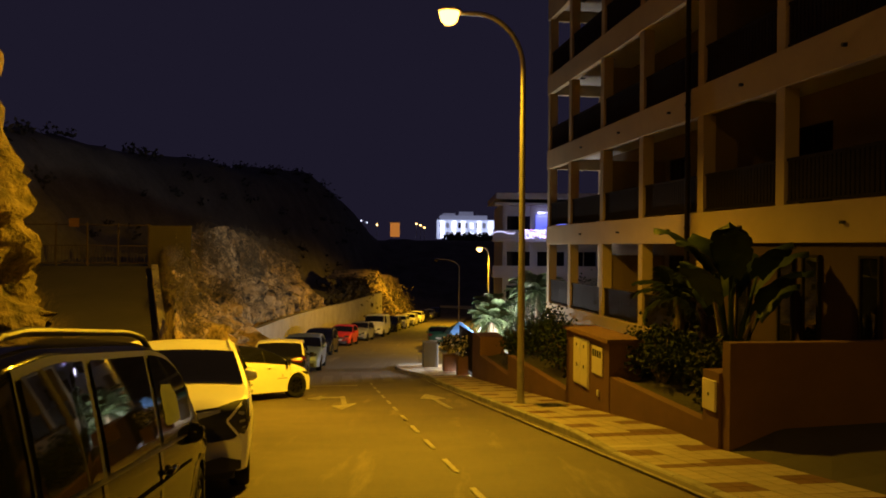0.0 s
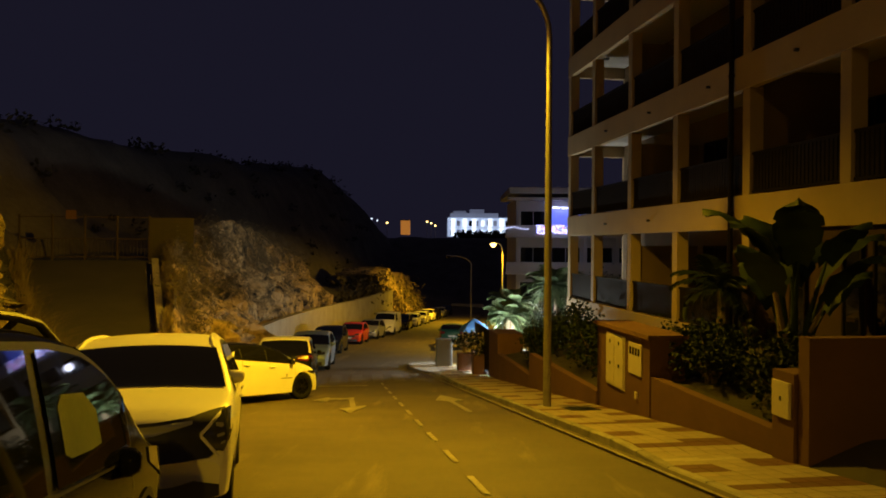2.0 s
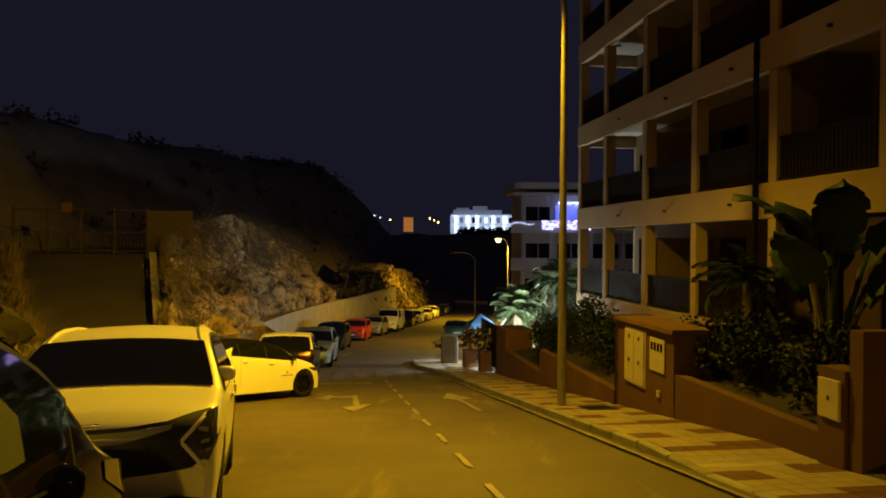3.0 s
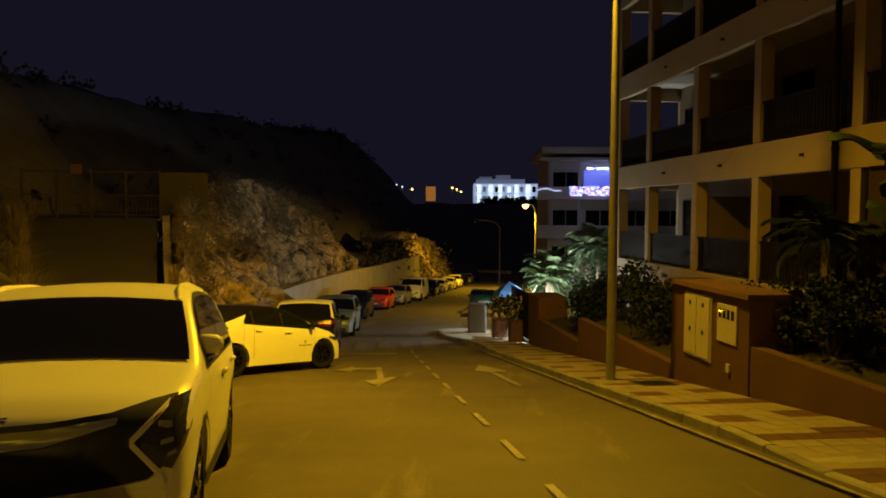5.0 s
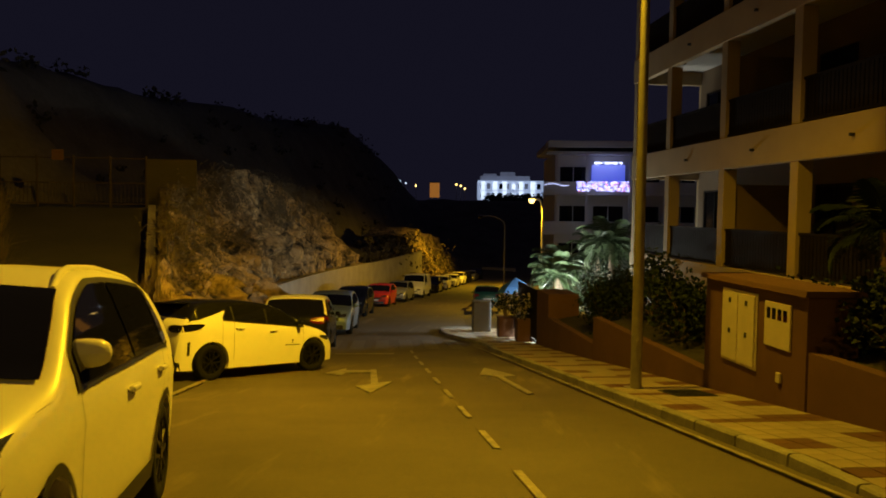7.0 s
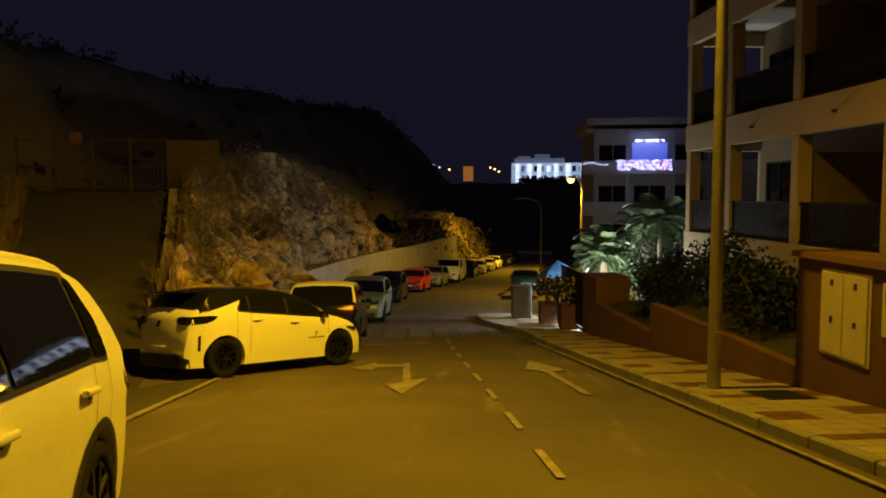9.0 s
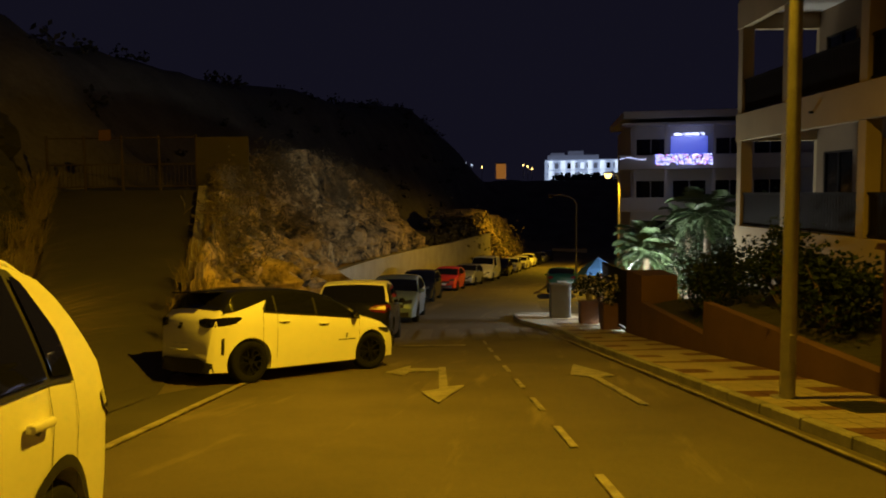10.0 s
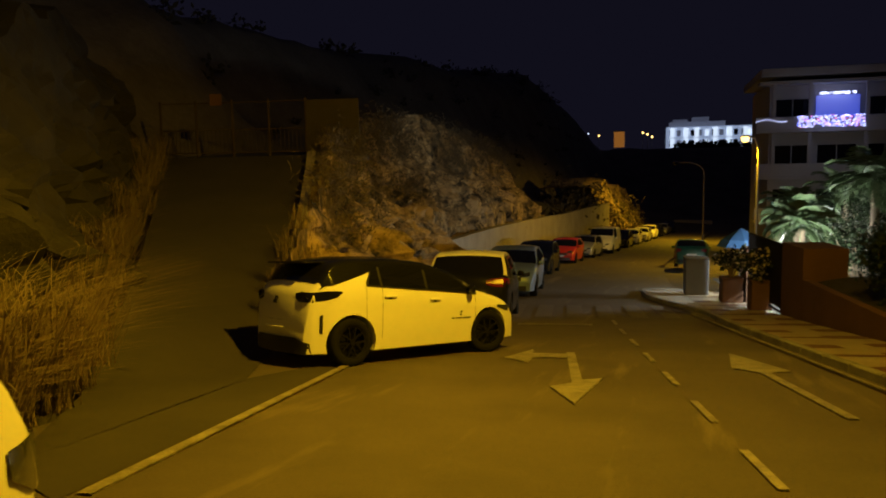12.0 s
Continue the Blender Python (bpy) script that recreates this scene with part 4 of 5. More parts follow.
for k in range(7):
    sh = Shape()
    q = 17.28 + k * 0.105
    sh.prism([W(3.35, q, 0.152), W(3.9, q, 0.152), W(3.9, q + 0.05, 0.152), W(3.35, q + 0.05, 0.152)], [W(3.35, q, 0.157), W(3.9, q, 0.157), W(3.9, q + 0.05, 0.157), W(3.35, q + 0.05, 0.157)])
    part("rib", sh, PLASTIC, cover)

# ---- road markings ----
def mark(name, label, pts, z=0.018, mat=None):
    sh = Shape()
    sh.face(*[W(u, s, z + 0.012 * (1 - (u / 7) ** 2)) for u, s in pts])
    sh.face(*[W(u, s, z - 0.012 + 0.012 * (1 - (u / 7) ** 2)) for u, s in reversed(pts)])
    return tagged(part(name, sh, mat or PAINT_LINE), label, "road marking", kind="structure")


for k in range(-4, 9):
    s0 = 16.25 + 2.14 * k
    mark("centre_dash", "worn white centre line dash on the asphalt", [(-0.07, s0), (0.01, s0), (0.01, s0 + 1.06), (-0.07, s0 + 1.06)])
mark("edge_line", "worn white line across the ramp mouth", [(-4.70, 15.35), (-4.59, 15.35), (-4.56, 22.4), (-4.67, 22.4)])
mark("gutter_line", "thin pale line along the kerb", [(2.28, -6), (2.34, -6), (2.34, 31), (2.28, 31)])
# turn arrow for oncoming traffic, and the bent arrow of the near lane
mark("turn_arrow", "worn white turn arrow painted on the road", [(-1.36, 19.1), (-0.92, 20.9), (-1.2, 20.75), (-1.2, 23.6), (-1.34, 23.6), (-1.34, 20.5), (-1.62, 20.2)])
mark("turn_arrow", "worn white turn arrow painted on the road", [(-1.345, 22.9), (-1.345, 23.4), (-1.9, 23.45), (-1.9, 23.95), (-2.35, 22.8), (-1.95, 22.3), (-1.9, 22.9)])
mark("lane_arrow", "worn white lane arrow painted on the road", [(1.30, 18.7), (1.42, 18.7), (1.42, 21.7), (1.75, 21.9), (1.37, 23.85), (1.0, 22.1), (1.29, 21.7)])
mark("stop_line", "worn white line before the crossing", [(-2.4, 28.8), (-0.6, 28.8), (-0.6, 29.1), (-2.4, 29.1)])
for k in range(9):
    u0 = -4.6 + k * 0.85
    mark("crossing_bar", "worn white zebra crossing bar", [(u0, 30.8), (u0 + 0.45, 30.8), (u0 + 0.45, 34.4), (u0, 34.4)], mat=FADED)

# ---- ramp with its edge wall, the gate at its top ----
ramp = Shape()
rows = []
for k in np.linspace(0, 1, 22):
    sr, sl = 20.2 + 16 * k, 15.8 + 20.4 * k
    ur, ul = -5.6 - 4.3 * k, -5.6 - 9.7 * k
    zr, zl = ramp_z(k, sr), ramp_z(k, sl)
    rows.append([A(ul + (ur - ul) * j / 6, sl + (sr - sl) * j / 6, zl + (zr - zl) * j / 6) for j in range(7)])
ramp.grid(rows)
ramp.grid([rows[-1], [p + AHEAD * 10 + Vector((0, 0, 0.4)) for p in rows[-1]]])
ramp.grid([[W(-4.74, s, 0.014) for s in np.linspace(15.2, 22.4, 7)], [A(-5.6, 15.8 + 4.4 * j / 6, ramp_z(0, 15.8 + 4.4 * j / 6)) for j in range(7)]])
tagged(part("ramp", ramp, RAMP_ASPHALT, smooth=True), "dark steep asphalt ramp climbing the hillside", "ramp", kind="structure")
edge = Shape()
ring = lambda k, d: A(-5.6 - 4.3 * k + d, 20.2 + 16 * k, ramp_z(k, 20.2 + 16 * k))
for d0, d1 in ((0.0, 0.28),):
    rows = []
    for k in np.linspace(0.28, 0.95, 14):
        rows.append([ring(k, d0) + Vector((0, 0, -0.3)), ring(k, d0) + Vector((0, 0, 0.42)), ring(k, d1) + Vector((0, 0, 0.42)), ring(k, d1) + Vector((0, 0, -1.2))])
    edge.grid(rows)
    edge.face(*rows[0])
    edge.face(*reversed(rows[-1]))
tagged(part("ramp_edge_wall", edge, CONCRETE), "pale concrete edge wall along the ramp", "wall", kind="structure")

fence = thing("ramp_gate", "dark metal gate and fence at the ramp's top", "gate")
for k in range(5):
    u = -15.4 + k * 1.35
    sh = Shape()
    sh.tube([A(u, 36.3, RAMP_TOP - 0.1), A(u, 36.3, RAMP_TOP + 2.0)], 0.045, 8)
    part("post", sh, RUSTED, fence)
for z in (0.15, 0.95, 1.9):
    sh = Shape()
    sh.tube([A(-15.4, 36.3, RAMP_TOP + z), A(-10.0, 36.3, RAMP_TOP + z)], 0.025, 6)
    part("rail", sh, RUSTED, fence)
for k in range(36):
    sh = Shape()
    u = -15.3 + k * 0.15
    sh.tube([A(u, 36.3, RAMP_TOP + 0.15), A(u, 36.3, RAMP_TOP + 0.95)], 0.012, 5, caps=False)
    part("bar", sh, RUSTED, fence)
panel = thing("metal_screen", "brown metal panel beside the ramp gate", "panel")
sh = Shape()
sh.box(0, 1.9, -0.03, 0.03, 0, 1.95, Matrix.Translation(A(-10.0, 36.3, RAMP_TOP - 0.05)) @ pose(0, 0, 0, 0, 0, ROAD_YAW))
part("sheet", sh, material("brown_metal", (0.055, 0.042, 0.028), 0.6, vary=0.3, bump=0.003), panel)
sign = thing("notice_sign", "small pale notice sign fixed on the ramp gate", "sign")
sh = Shape()
sh.box(-0.22, 0.22, -0.01, 0.01, 0, 0.4, Matrix.Translation(A(-13.25, 36.22, 2.35)) @ pose(0, 0, 0, 0, 0, ROAD_YAW))
part("board", sh, TERRACOTTA, sign)
sh = Shape()
sh.tube([A(-13.25, 36.3, RAMP_TOP + 1.9), A(-13.25, 36.25, 2.7)], 0.02, 6)
part("post", sh, GALV, sign)

# ---- rock faces ----
def rock(name, label, base_line, heights, lean, n_up=26, seed=0, rough=0.9, ext=6.0, mat=None):
    """base_line: places of the plan; heights over the road; lean: how far it falls back."""
    sh, rows = Shape(), []
    for i, ((u, s, z0), h, back) in enumerate(zip(base_line, heights, lean)):
        row = []
        for j in range(n_up + 1):
            k = j / n_up
            p = Vector((u - back * k ** 1.3, s, z0 + h * k))
            q = Vector((p.y * 0.5, p.z * 0.4, seed))
            grow = rough * (smooth01((s - 23.2) / 5) if seed == 2 else 1.0)
            near = noise.voronoi(Vector((p.y * 0.62, p.z * 0.75, seed + 3)))[0]
            small = noise.voronoi(Vector((p.y * 1.5, p.z * 1.9, seed + 5)))[0]
            d = grow * (0.6 * fractal(q, 5, True) - 0.5) + grow * 0.95 * min(0.8, near[1] - near[0]) + grow * 0.34 * min(0.8, small[1] - small[0]) + grow * 0.12 * noise.cell(Vector((p.y * 1.7, p.z * 2.1, seed + 7)))
            limit = -5.6 - 4.3 * min(1, max(0, (s - 20.2) / 16)) + 0.35 if seed == 2 and s < 37 else -99
            x = max(limit, p.x + d * (0.25 + 0.75 * math.sin(math.pi * min(1, k + 0.2))))
            if seed == 2 and s > 40.5:
                x = min(x, -6.75 + bend(s))
            row.append(A(x, p.y + 0.3 * rough * noise.noise(q * 2), p.z + 0.35 * noise.noise(q * 1.7 + Vector((9, 0, 0)))))
        rows.append(row)
        top = row[-1]
    for r, (u, s, z0) in zip(rows, base_line):
        t = r[-1]
        back = ext * (smooth01((s - 36) / 3) if seed == 2 else 1.0)
        r += [t - RIGHT * back * 0.3 + Vector((0, 0, 0.25 * back / ext)), t - RIGHT * back + Vector((0, 0, 0.1 * back / ext - 0.02))]
    sh.grid(rows)
    return tagged(part(name, sh, mat or ROCK, smooth=seed == 5), label, "rock", kind="structure")


line, hs, ls = [], [], []
for s in np.linspace(23.6, 68.0, 220):
    k = (s - 20.2) / 16.0
    u = max(-5.6 - 4.3 * k + 0.42, -6.5) if s < 40 else -6.5 - 0.35 * smooth01((s - 40) / 3)
    u += bend(s)
    line.append((u, s, level(s) - 0.3))
    # the crest climbs along the ramp's edge and then falls away
    hs.append(float(np.interp(s, [20.6, 24, 28, 34, 38, 44, 49, 55, 66, 68], [0.5, 1.8, 3.1, 5.0, 6.4, 7.4, 8.3, 8.4, 7.2, 6.6])))
    ls.append(float(np.interp(s, [20.6, 24, 28, 34, 37, 44, 66], [0.15, 0.35, 0.9, 2.2, 3.2, 3.4, 2.6])))
rock("rock_face", "rough brown volcanic rock face lit by the street lamp", line, hs, ls, 54, 2, 2.0, 0.6)
line, hs, ls = [], [], []
for s in np.linspace(-14, 15.2, 150):
    line.append((-7.3 - 0.7 * smooth01((s - 14.2) / 1.0), s, level(s) - 0.3))
    hs.append(8.0 + 0.8 * noise.noise(Vector((s * 0.3, 0, 0))) - 1.0 * smooth01((s - 14) / 1.2))
    ls.append(0.5)
rock("rock_outcrop", "tall rough brown rock outcrop beside the parked cars", line, hs, ls, 50, 5, 1.5, mat=EARTH)
line, hs, ls = [], [], []
for k in np.linspace(0, 1, 46):
    s = 15.9 + 21.5 * k
    line.append((-6.6 - 10.2 * k, s, ramp_z(k, s) - 0.5))
    hs.append(4.8 + 1.5 * k + 0.8 * noise.noise(Vector((s * 0.3, 5, 0))))
    ls.append(3.0)
rock("rock_bank", "dark scrubby bank rising beside the ramp", line, hs, ls, 30, 11, 1.3, mat=SCRUB)
line, hs, ls = [], [], []
for k in np.linspace(0, 1, 60):
    s = 96.0 + 28 * k
    line.append((-6.9 + bend(s), s, level(s) - 0.3))
    hs.append(6.8 + 2.4 * noise.noise(Vector((s * 0.16, 1, 4))) - 2.5 * smooth01((k - 0.85) / 0.15))
    ls.append(2.0)
rock("rock_spur", "yellow-lit rocky spur beyond the retaining wall", line, hs, ls, 24, 21, 1.3)

wall = Shape()
rows = []
for s in np.linspace(41.5, 93, 40):
    h = 1.9 + 2.5 * (s - 41.5) / 51.5
    rows.append([W(-6.25, s, -0.2), W(-6.25, s, h), W(-6.65, s, h), W(-6.65, s, -0.2)])
wall.grid(rows)
wall.face(*rows[0])
wall.face(*reversed(rows[-1]))
tagged(part("retaining_wall", wall, CONCRETE), "long pale concrete retaining wall behind parked cars", "wall", kind="structure")

# ---- street lamps ----
def street_lamp(label, u, s, height, reach, head_mat, lit=True, flip=1):
    root = thing("street_lamp", label, "street lamp", plan_pose(u, s, kerb_h(s) - 0.02 if s < 38 else 0.0), "street lamps")
    sh = Shape()
    pts, rad = [], []
    for k in np.linspace(0, 1, 8):
        pts.append((0, 0, height * 0.86 * k))
        rad.append(0.095 - 0.03 * k)
    for a in np.linspace(12, 90, 9):
        pts.append((-flip * reach * (1 - math.cos(radians(a))) * 0.75, 0, height * (0.86 + 0.14 * math.sin(radians(a)))))
        rad.append(0.062)
    pts.append((-flip * reach, 0, height * 0.997))
    rad.append(0.05)
    sh.tube(pts, rad, 12)
    part("pole", sh, GALV, root, smooth=True)
    base = block(-0.16, 0.16, -0.16, 0.16, 0, 0.03, 0.008)
    part("base_plate", base, GALV, root)
    hatch_door = block(-0.045, 0.045, -0.105, -0.085, 0.5, 0.85, 0.006)
    part("service_door", hatch_door, GALV, root)
    hood = Shape()
    rows = []
    for k, q in ((0, 0.35), (0.15, 0.8), (0.45, 1), (0.8, 0.85), (1, 0.3)):
        rows.append([(-flip * (reach - 0.05 + 0.62 * k), 0.15 * q * math.cos(a), height + 0.02 + 0.11 * q * max(-0.15, math.sin(a))) for a in np.linspace(0, 2 * math.pi, 17)])
    hood.grid(rows)
    hd = part("lamp_head", hood, GALV, root, smooth=True)
    glass = Shape()
    rows = []
    for k in np.linspace(0, 1, 9):
        r = math.sqrt(max(0, 1 - (2 * k - 1) ** 2))
        rows.append([(-flip * (reach + 0.02 + 0.52 * k), 0.25 * r * math.cos(a), height - 0.02 - 0.32 * r * abs(math.sin(a))) for a in np.linspace(0, math.pi, 9)])
    glass.grid(rows)
    part("lamp_glass", glass, head_mat, hd, "glowing yellow bowl" if lit else "unlit glass bowl", smooth=True)
    return root


street_lamp("tall curved steel street lamp glowing yellow beside the kerb", 3.07, 18.35, 9.75, 1.62, LAMP_GLOW)
street_lamp("distant curved steel street lamp glowing orange", 8.2, 59.5, 7.9, 0.5, LAMP_FAR)
street_lamp("tall unlit curved street lamp by the bend", 3.6, 92.0, 8.6, 2.6, GLASS_DARK, False)

# ---- balcony building ----
FLOORS = (-0.75, 2.49, 5.70, 8.88, 12.05)
COLS = (30.85, 28.05, 24.6, 21.35, 17.75, 14.4, 11.1, 7.8)
FRONT, BACK = 7.5, 9.8
house = thing("apartment_house", "cream apartment house with dark railed balconies", "building", kind="")


def bar_uv(name, u0, u1, s0, s1, z0, z1, mat, parent, label="", bevel=0.0):
    sh = block(0, u1 - u0, 0, s1 - s0, 0, z1 - z0, bevel)
    return part(name, sh, mat, parent, label, m=Matrix.Translation(A(u0, s0, z0)) @ pose(0, 0, 0, 0, 0, ROAD_YAW))


slat_me, post_me = None, None
for i, z in enumerate(FLOORS):
    last = i == len(FLOORS) - 1
    s_near = 17.5 if i == 0 else 4.0
    bar_uv("balcony_band", FRONT, FRONT + 0.2, s_near, 31.05, z - 0.76, z + 0.02, STUCCO, house, bevel=0.015)
    bar_uv("balcony_floor", FRONT + 0.2, BACK + 0.2, s_near, 31.05, z - 0.32, z - 0.03, CEIL, house)
    bar_uv("end_band", FRONT + 0.2, BACK + 0.5, 31.05 - 0.2, 31.05, z - 0.76, z - 0.325, STUCCO, house)
    if last:
        bar_uv("parapet", FRONT, FRONT + 0.2, 4, 31.05, z + 0.02, z + 0.9, STUCCO, house)
        continue
    top = FLOORS[i + 1] - 0.76
    for s in COLS:
        if i == 0 and s < 17:
            continue
        bar_uv("column", FRONT + 0.02, FRONT + 0.36, s - 0.15, s + 0.15, z + 0.02, top, STUCCO, house, bevel=0.012)
    bays = list(zip(COLS[1:], COLS[:-1]))
    for j, (a, b) in enumerate(bays):
        if i == 0 and a < 17:
            continue
        # railing of the bay
        rail = bar_uv("railing", FRONT + 0.08, FRONT + 0.14, a + 0.15, b - 0.15, z + 0.92, z + 0.98, RAIL, house)
        low = Shape()
        low.box(0, 0.05, 0, b - a - 0.3, -0.86, -0.81)
        part("bottom_rail", low, RAIL, rail)
        n = int((b - a - 0.3) / 0.125)
        if slat_me is None:
            sl = Shape()
            sl.box(0.012, 0.04, -0.047, 0.047, -0.81, 0.0)
            slat_me = sl.mesh("slat", RAIL)
        if i in (1, 2) or (i == 0 and a < 25):
            for k in range(n):
                part("slat", slat_me, RAIL, rail, m=pose(0, (k + 0.7) * (b - a - 0.3) / (n + 0.4), 0))
        else:
            sl = Shape()
            for k in range(n):
                y = (k + 0.7) * (b - a - 0.3) / (n + 0.4)
                sl.box(0.012, 0.04, y - 0.047, y + 0.047, -0.81, 0.0)
            tagged(part("slats", sl, RAIL, rail), kind="stuff")
        # back wall of the bay with a sliding door
        w0, w1 = a + 0.25 + 0.25 * (j % 2), b - 0.9
        d0, d1 = (a + 0.35, a + 1.75) if j % 2 else (b - 1.9, b - 0.4)
        for s0, s1, z0, z1 in ((a, d0, z - 0.03, FLOORS[i + 1] - 0.32), (d1, b, z - 0.03, FLOORS[i + 1] - 0.32), (d0, d1, z + 2.12, FLOORS[i + 1] - 0.32)):
            bar_uv("wall", BACK, BACK + 0.2, s0, s1, z0, z1, STUCCO_DARKENED, house)
        door = bar_uv("sliding_door", BACK + 0.06, BACK + 0.1, d0, d1, z, z + 2.12, GLASS_DARK, house, "dark glazed sliding door")
        fr = Shape()
        for y0, y1, q0, q1 in ((0, 0.06, 0, 2.12), (d1 - d0 - 0.06, d1 - d0, 0, 2.12), (0, d1 - d0, 2.06, 2.12), ((d1 - d0) / 2 - 0.03, (d1 - d0) / 2 + 0.03, 0, 2.06)):
            fr.box(-0.035, -0.004, y0, y1, q0, q1)
        part("door_frame", fr, RAIL, door)
        light = bar_uv("ceiling_light", FRONT + 0.9, FRONT + 1.1, (a + b) / 2 - 0.1, (a + b) / 2 + 0.1, FLOORS[i + 1] - 0.37, FLOORS[i + 1] - 0.322, PLASTIC, house, bevel=0.015)
    for s in (24.6, 17.75, 11.1):
        if i == 0 and s < 17:
            continue
        bar_uv("partition", FRONT + 0.36, BACK, s - 0.08, s + 0.08, z - 0.03, z + 2.1 if s != 17.75 else top + 0.4, STUCCO_DARKENED, house)
# plinth below the balconies, the plain ground-floor wall, the pipe
bar_uv("plinth", FRONT + 0.05, FRONT + 0.25, 17.5, 31.0, -6.0, FLOORS[0] - 0.76, STUCCO, house)
bar_uv("ground_floor_wall", FRONT + 0.1, FRONT + 0.3, 4.0, 17.48, -3.0, FLOORS[1] - 0.76, DARK_WALL, house, "dark maroon plain wall")
for s in (8.3, 10.0, 11.6, 13.2, 14.0, 15.6):
    wn = bar_uv("window", FRONT + 0.05, FRONT + 0.095, s, s + 0.42, -0.4, 1.45, GLASS_DARK, house, "narrow dark window")
    fr = Shape()
    for y0, y1, q0, q1 in ((-0.05, 0, -0.05, 1.9), (0.42, 0.47, -0.05, 1.9), (0, 0.42, 1.85, 1.9), (0, 0.42, -0.05, 0)):
        fr.box(-0.03, 0.04, y0, y1, q0, q1)
    part("window_frame", fr, RAIL, wn)
sh = Shape()
sh.tube([A(FRONT - 0.07, 18.25, -1.4), A(FRONT - 0.07, 18.25, 13.0)], 0.06, 10)
part("drain_pipe", sh, RAIL, house, "dark brown rain pipe", smooth=True)
for z in (0.5, 2.1, 3.9, 5.3, 7.2, 8.5):
    sh = Shape()
    sh.tube([A(FRONT - 0.07, 18.25, z), A(FRONT - 0.07, 18.25, z + 0.06)], 0.075, 10)
    part("pipe_clip", sh, RAIL, house)
bar_uv("rear_wall", BACK + 4.0, BACK + 4.3, 4.0, 31.0, -6.0, 13.0, STUCCO_DARKENED, house)
bar_uv("end_wall", BACK, BACK + 4.0, 30.8, 31.0, -6.0, 13.0, STUCCO, house)
bar_uv("near_end_wall", FRONT + 0.3, BACK + 4.0, 3.8, 4.0, -3.0, 13.0, STUCCO, house)
bar_uv("roof", FRONT, BACK + 4.3, 3.8, 31.05, 13.0, 13.2, CONCRETE, house)
for s in (26.6, 23.0, 19.4, 15.8, 12.4):
    for i in (1, 2):
        bar_uv("spout", FRONT - 0.09, FRONT + 0.005, s - 0.03, s + 0.03, FLOORS[i] - 0.42, FLOORS[i] - 0.36, PLASTIC, house)

# ---- white apartment house further down, with its string lights ----
def window_unit(parent, m, w, h, mat=None, frame_mat=None):
    gl = Shape()
    gl.box(0, w, 0.02, 0.05, 0, h)
    g = part("window", gl, mat or GLASS_DARK, parent, m=m)
    fr = Shape()
    for x0, x1, z0, z1 in ((-0.06, 0, -0.06, h + 0.06), (w, w + 0.06, -0.06, h + 0.06), (0, w, -0.06, 0), (0, w, h, h + 0.06), (w / 2 - 0.03, w / 2 + 0.03, 0, h)):
        fr.box(x0, x1, -0.03, 0.04, z0, z1)
    part("window_frame", fr, frame_mat or WHITE_WALL, g)


white = thing("white_apartments", "white apartment house with balconies and coloured string lights", "building", pose(5.1, 73.0, 0, 0, 0, 0))
zt = 6.9
sh = Shape()
sh.box(0.9, 16, 1.6, 14, -9, zt - 0.9)
part("wall", sh, WHITE_WALL, white)
for z, x0 in ((6.0, 0.0), (2.35, -0.2), (-1.2, -0.2), (-4.6, -0.2)):
    part("balcony_slab", block(x0, 16, 0, 1.7, z - 0.25, z, 0.03), WHITE_WALL, white)
part("roof_parapet", block(0.1, 16, 0, 14, zt - 0.55, zt + 0.05, 0.04), WHITE_WALL, white)
for z in (2.35, -1.2, -4.6):
    part("balcony_parapet", block(-0.2, 16, 0, 0.14, z, z + 0.95, 0.02), WHITE_WALL, white)
for z in (2.45, -1.1, -4.5):
    for x in (1.3, 4.4, 7.8, 11.0):
        window_unit(white, pose(x, 1.54, z + 0.05), 2.5 if x != 4.4 else 2.7, 2.2)
for x in (0.95, 3.5, 7.35, 10.4):
    for z in (2.35, -1.2):
        part("pillar", block(x, x + 0.25, 0.16, 0.4, z, z + 3.4, 0.01), WHITE_WALL, white)
COLD = material("cold_lit_wall", (0.7, 0.72, 0.8), 0.6, vary=0, emit=(0.07, 0.12, 1.0), power=0.6)
part("lit_room", block(4.2, 7.2, 1.45, 1.52, 2.5, 4.9), COLD, white, "balcony door glowing blue-white")
GARLAND = [material("bulb_" + n, (0.8, 0.8, 0.8), 0.4, vary=0, emit=c, power=p) for n, c, p in (("white", (0.6, 0.64, 1.0), 2.2), ("blue", (0.12, 0.16, 1.0), 2.4), ("red", (1.0, 0.08, 0.25), 2.0))]
rnd = random.Random(4)
lights = thing("string_lights", "white, blue and red string lights on a balcony", "string lights", pose(5.1, 73.0, 0))
bulbs = [Shape(), Shape(), Shape()]
for k in range(430):
    x, z = rnd.uniform(2.7, 7.3), rnd.uniform(2.45, 3.35)
    b = bulbs[rnd.choices((0, 1, 2), (6, 4, 1.4))[0]]
    b.box(x - 0.035, x + 0.035, -0.06, -0.005, z - 0.03, z + 0.03)
for k in range(60):
    x = rnd.uniform(4.3, 6.8)
    bulbs[0].box(x - 0.03, x + 0.03, 0.9, 0.95, 5.0 + rnd.uniform(-0.12, 0.1), 5.05 + rnd.uniform(0, 0.1))
for k in range(26):
    x = -0.2 + k * 0.085
    bulbs[0].box(x - 0.025, x + 0.025, -0.06, -0.01, 3.0 + 0.1 * math.sin(x * 3), 3.05 + 0.1 * math.sin(x * 3))
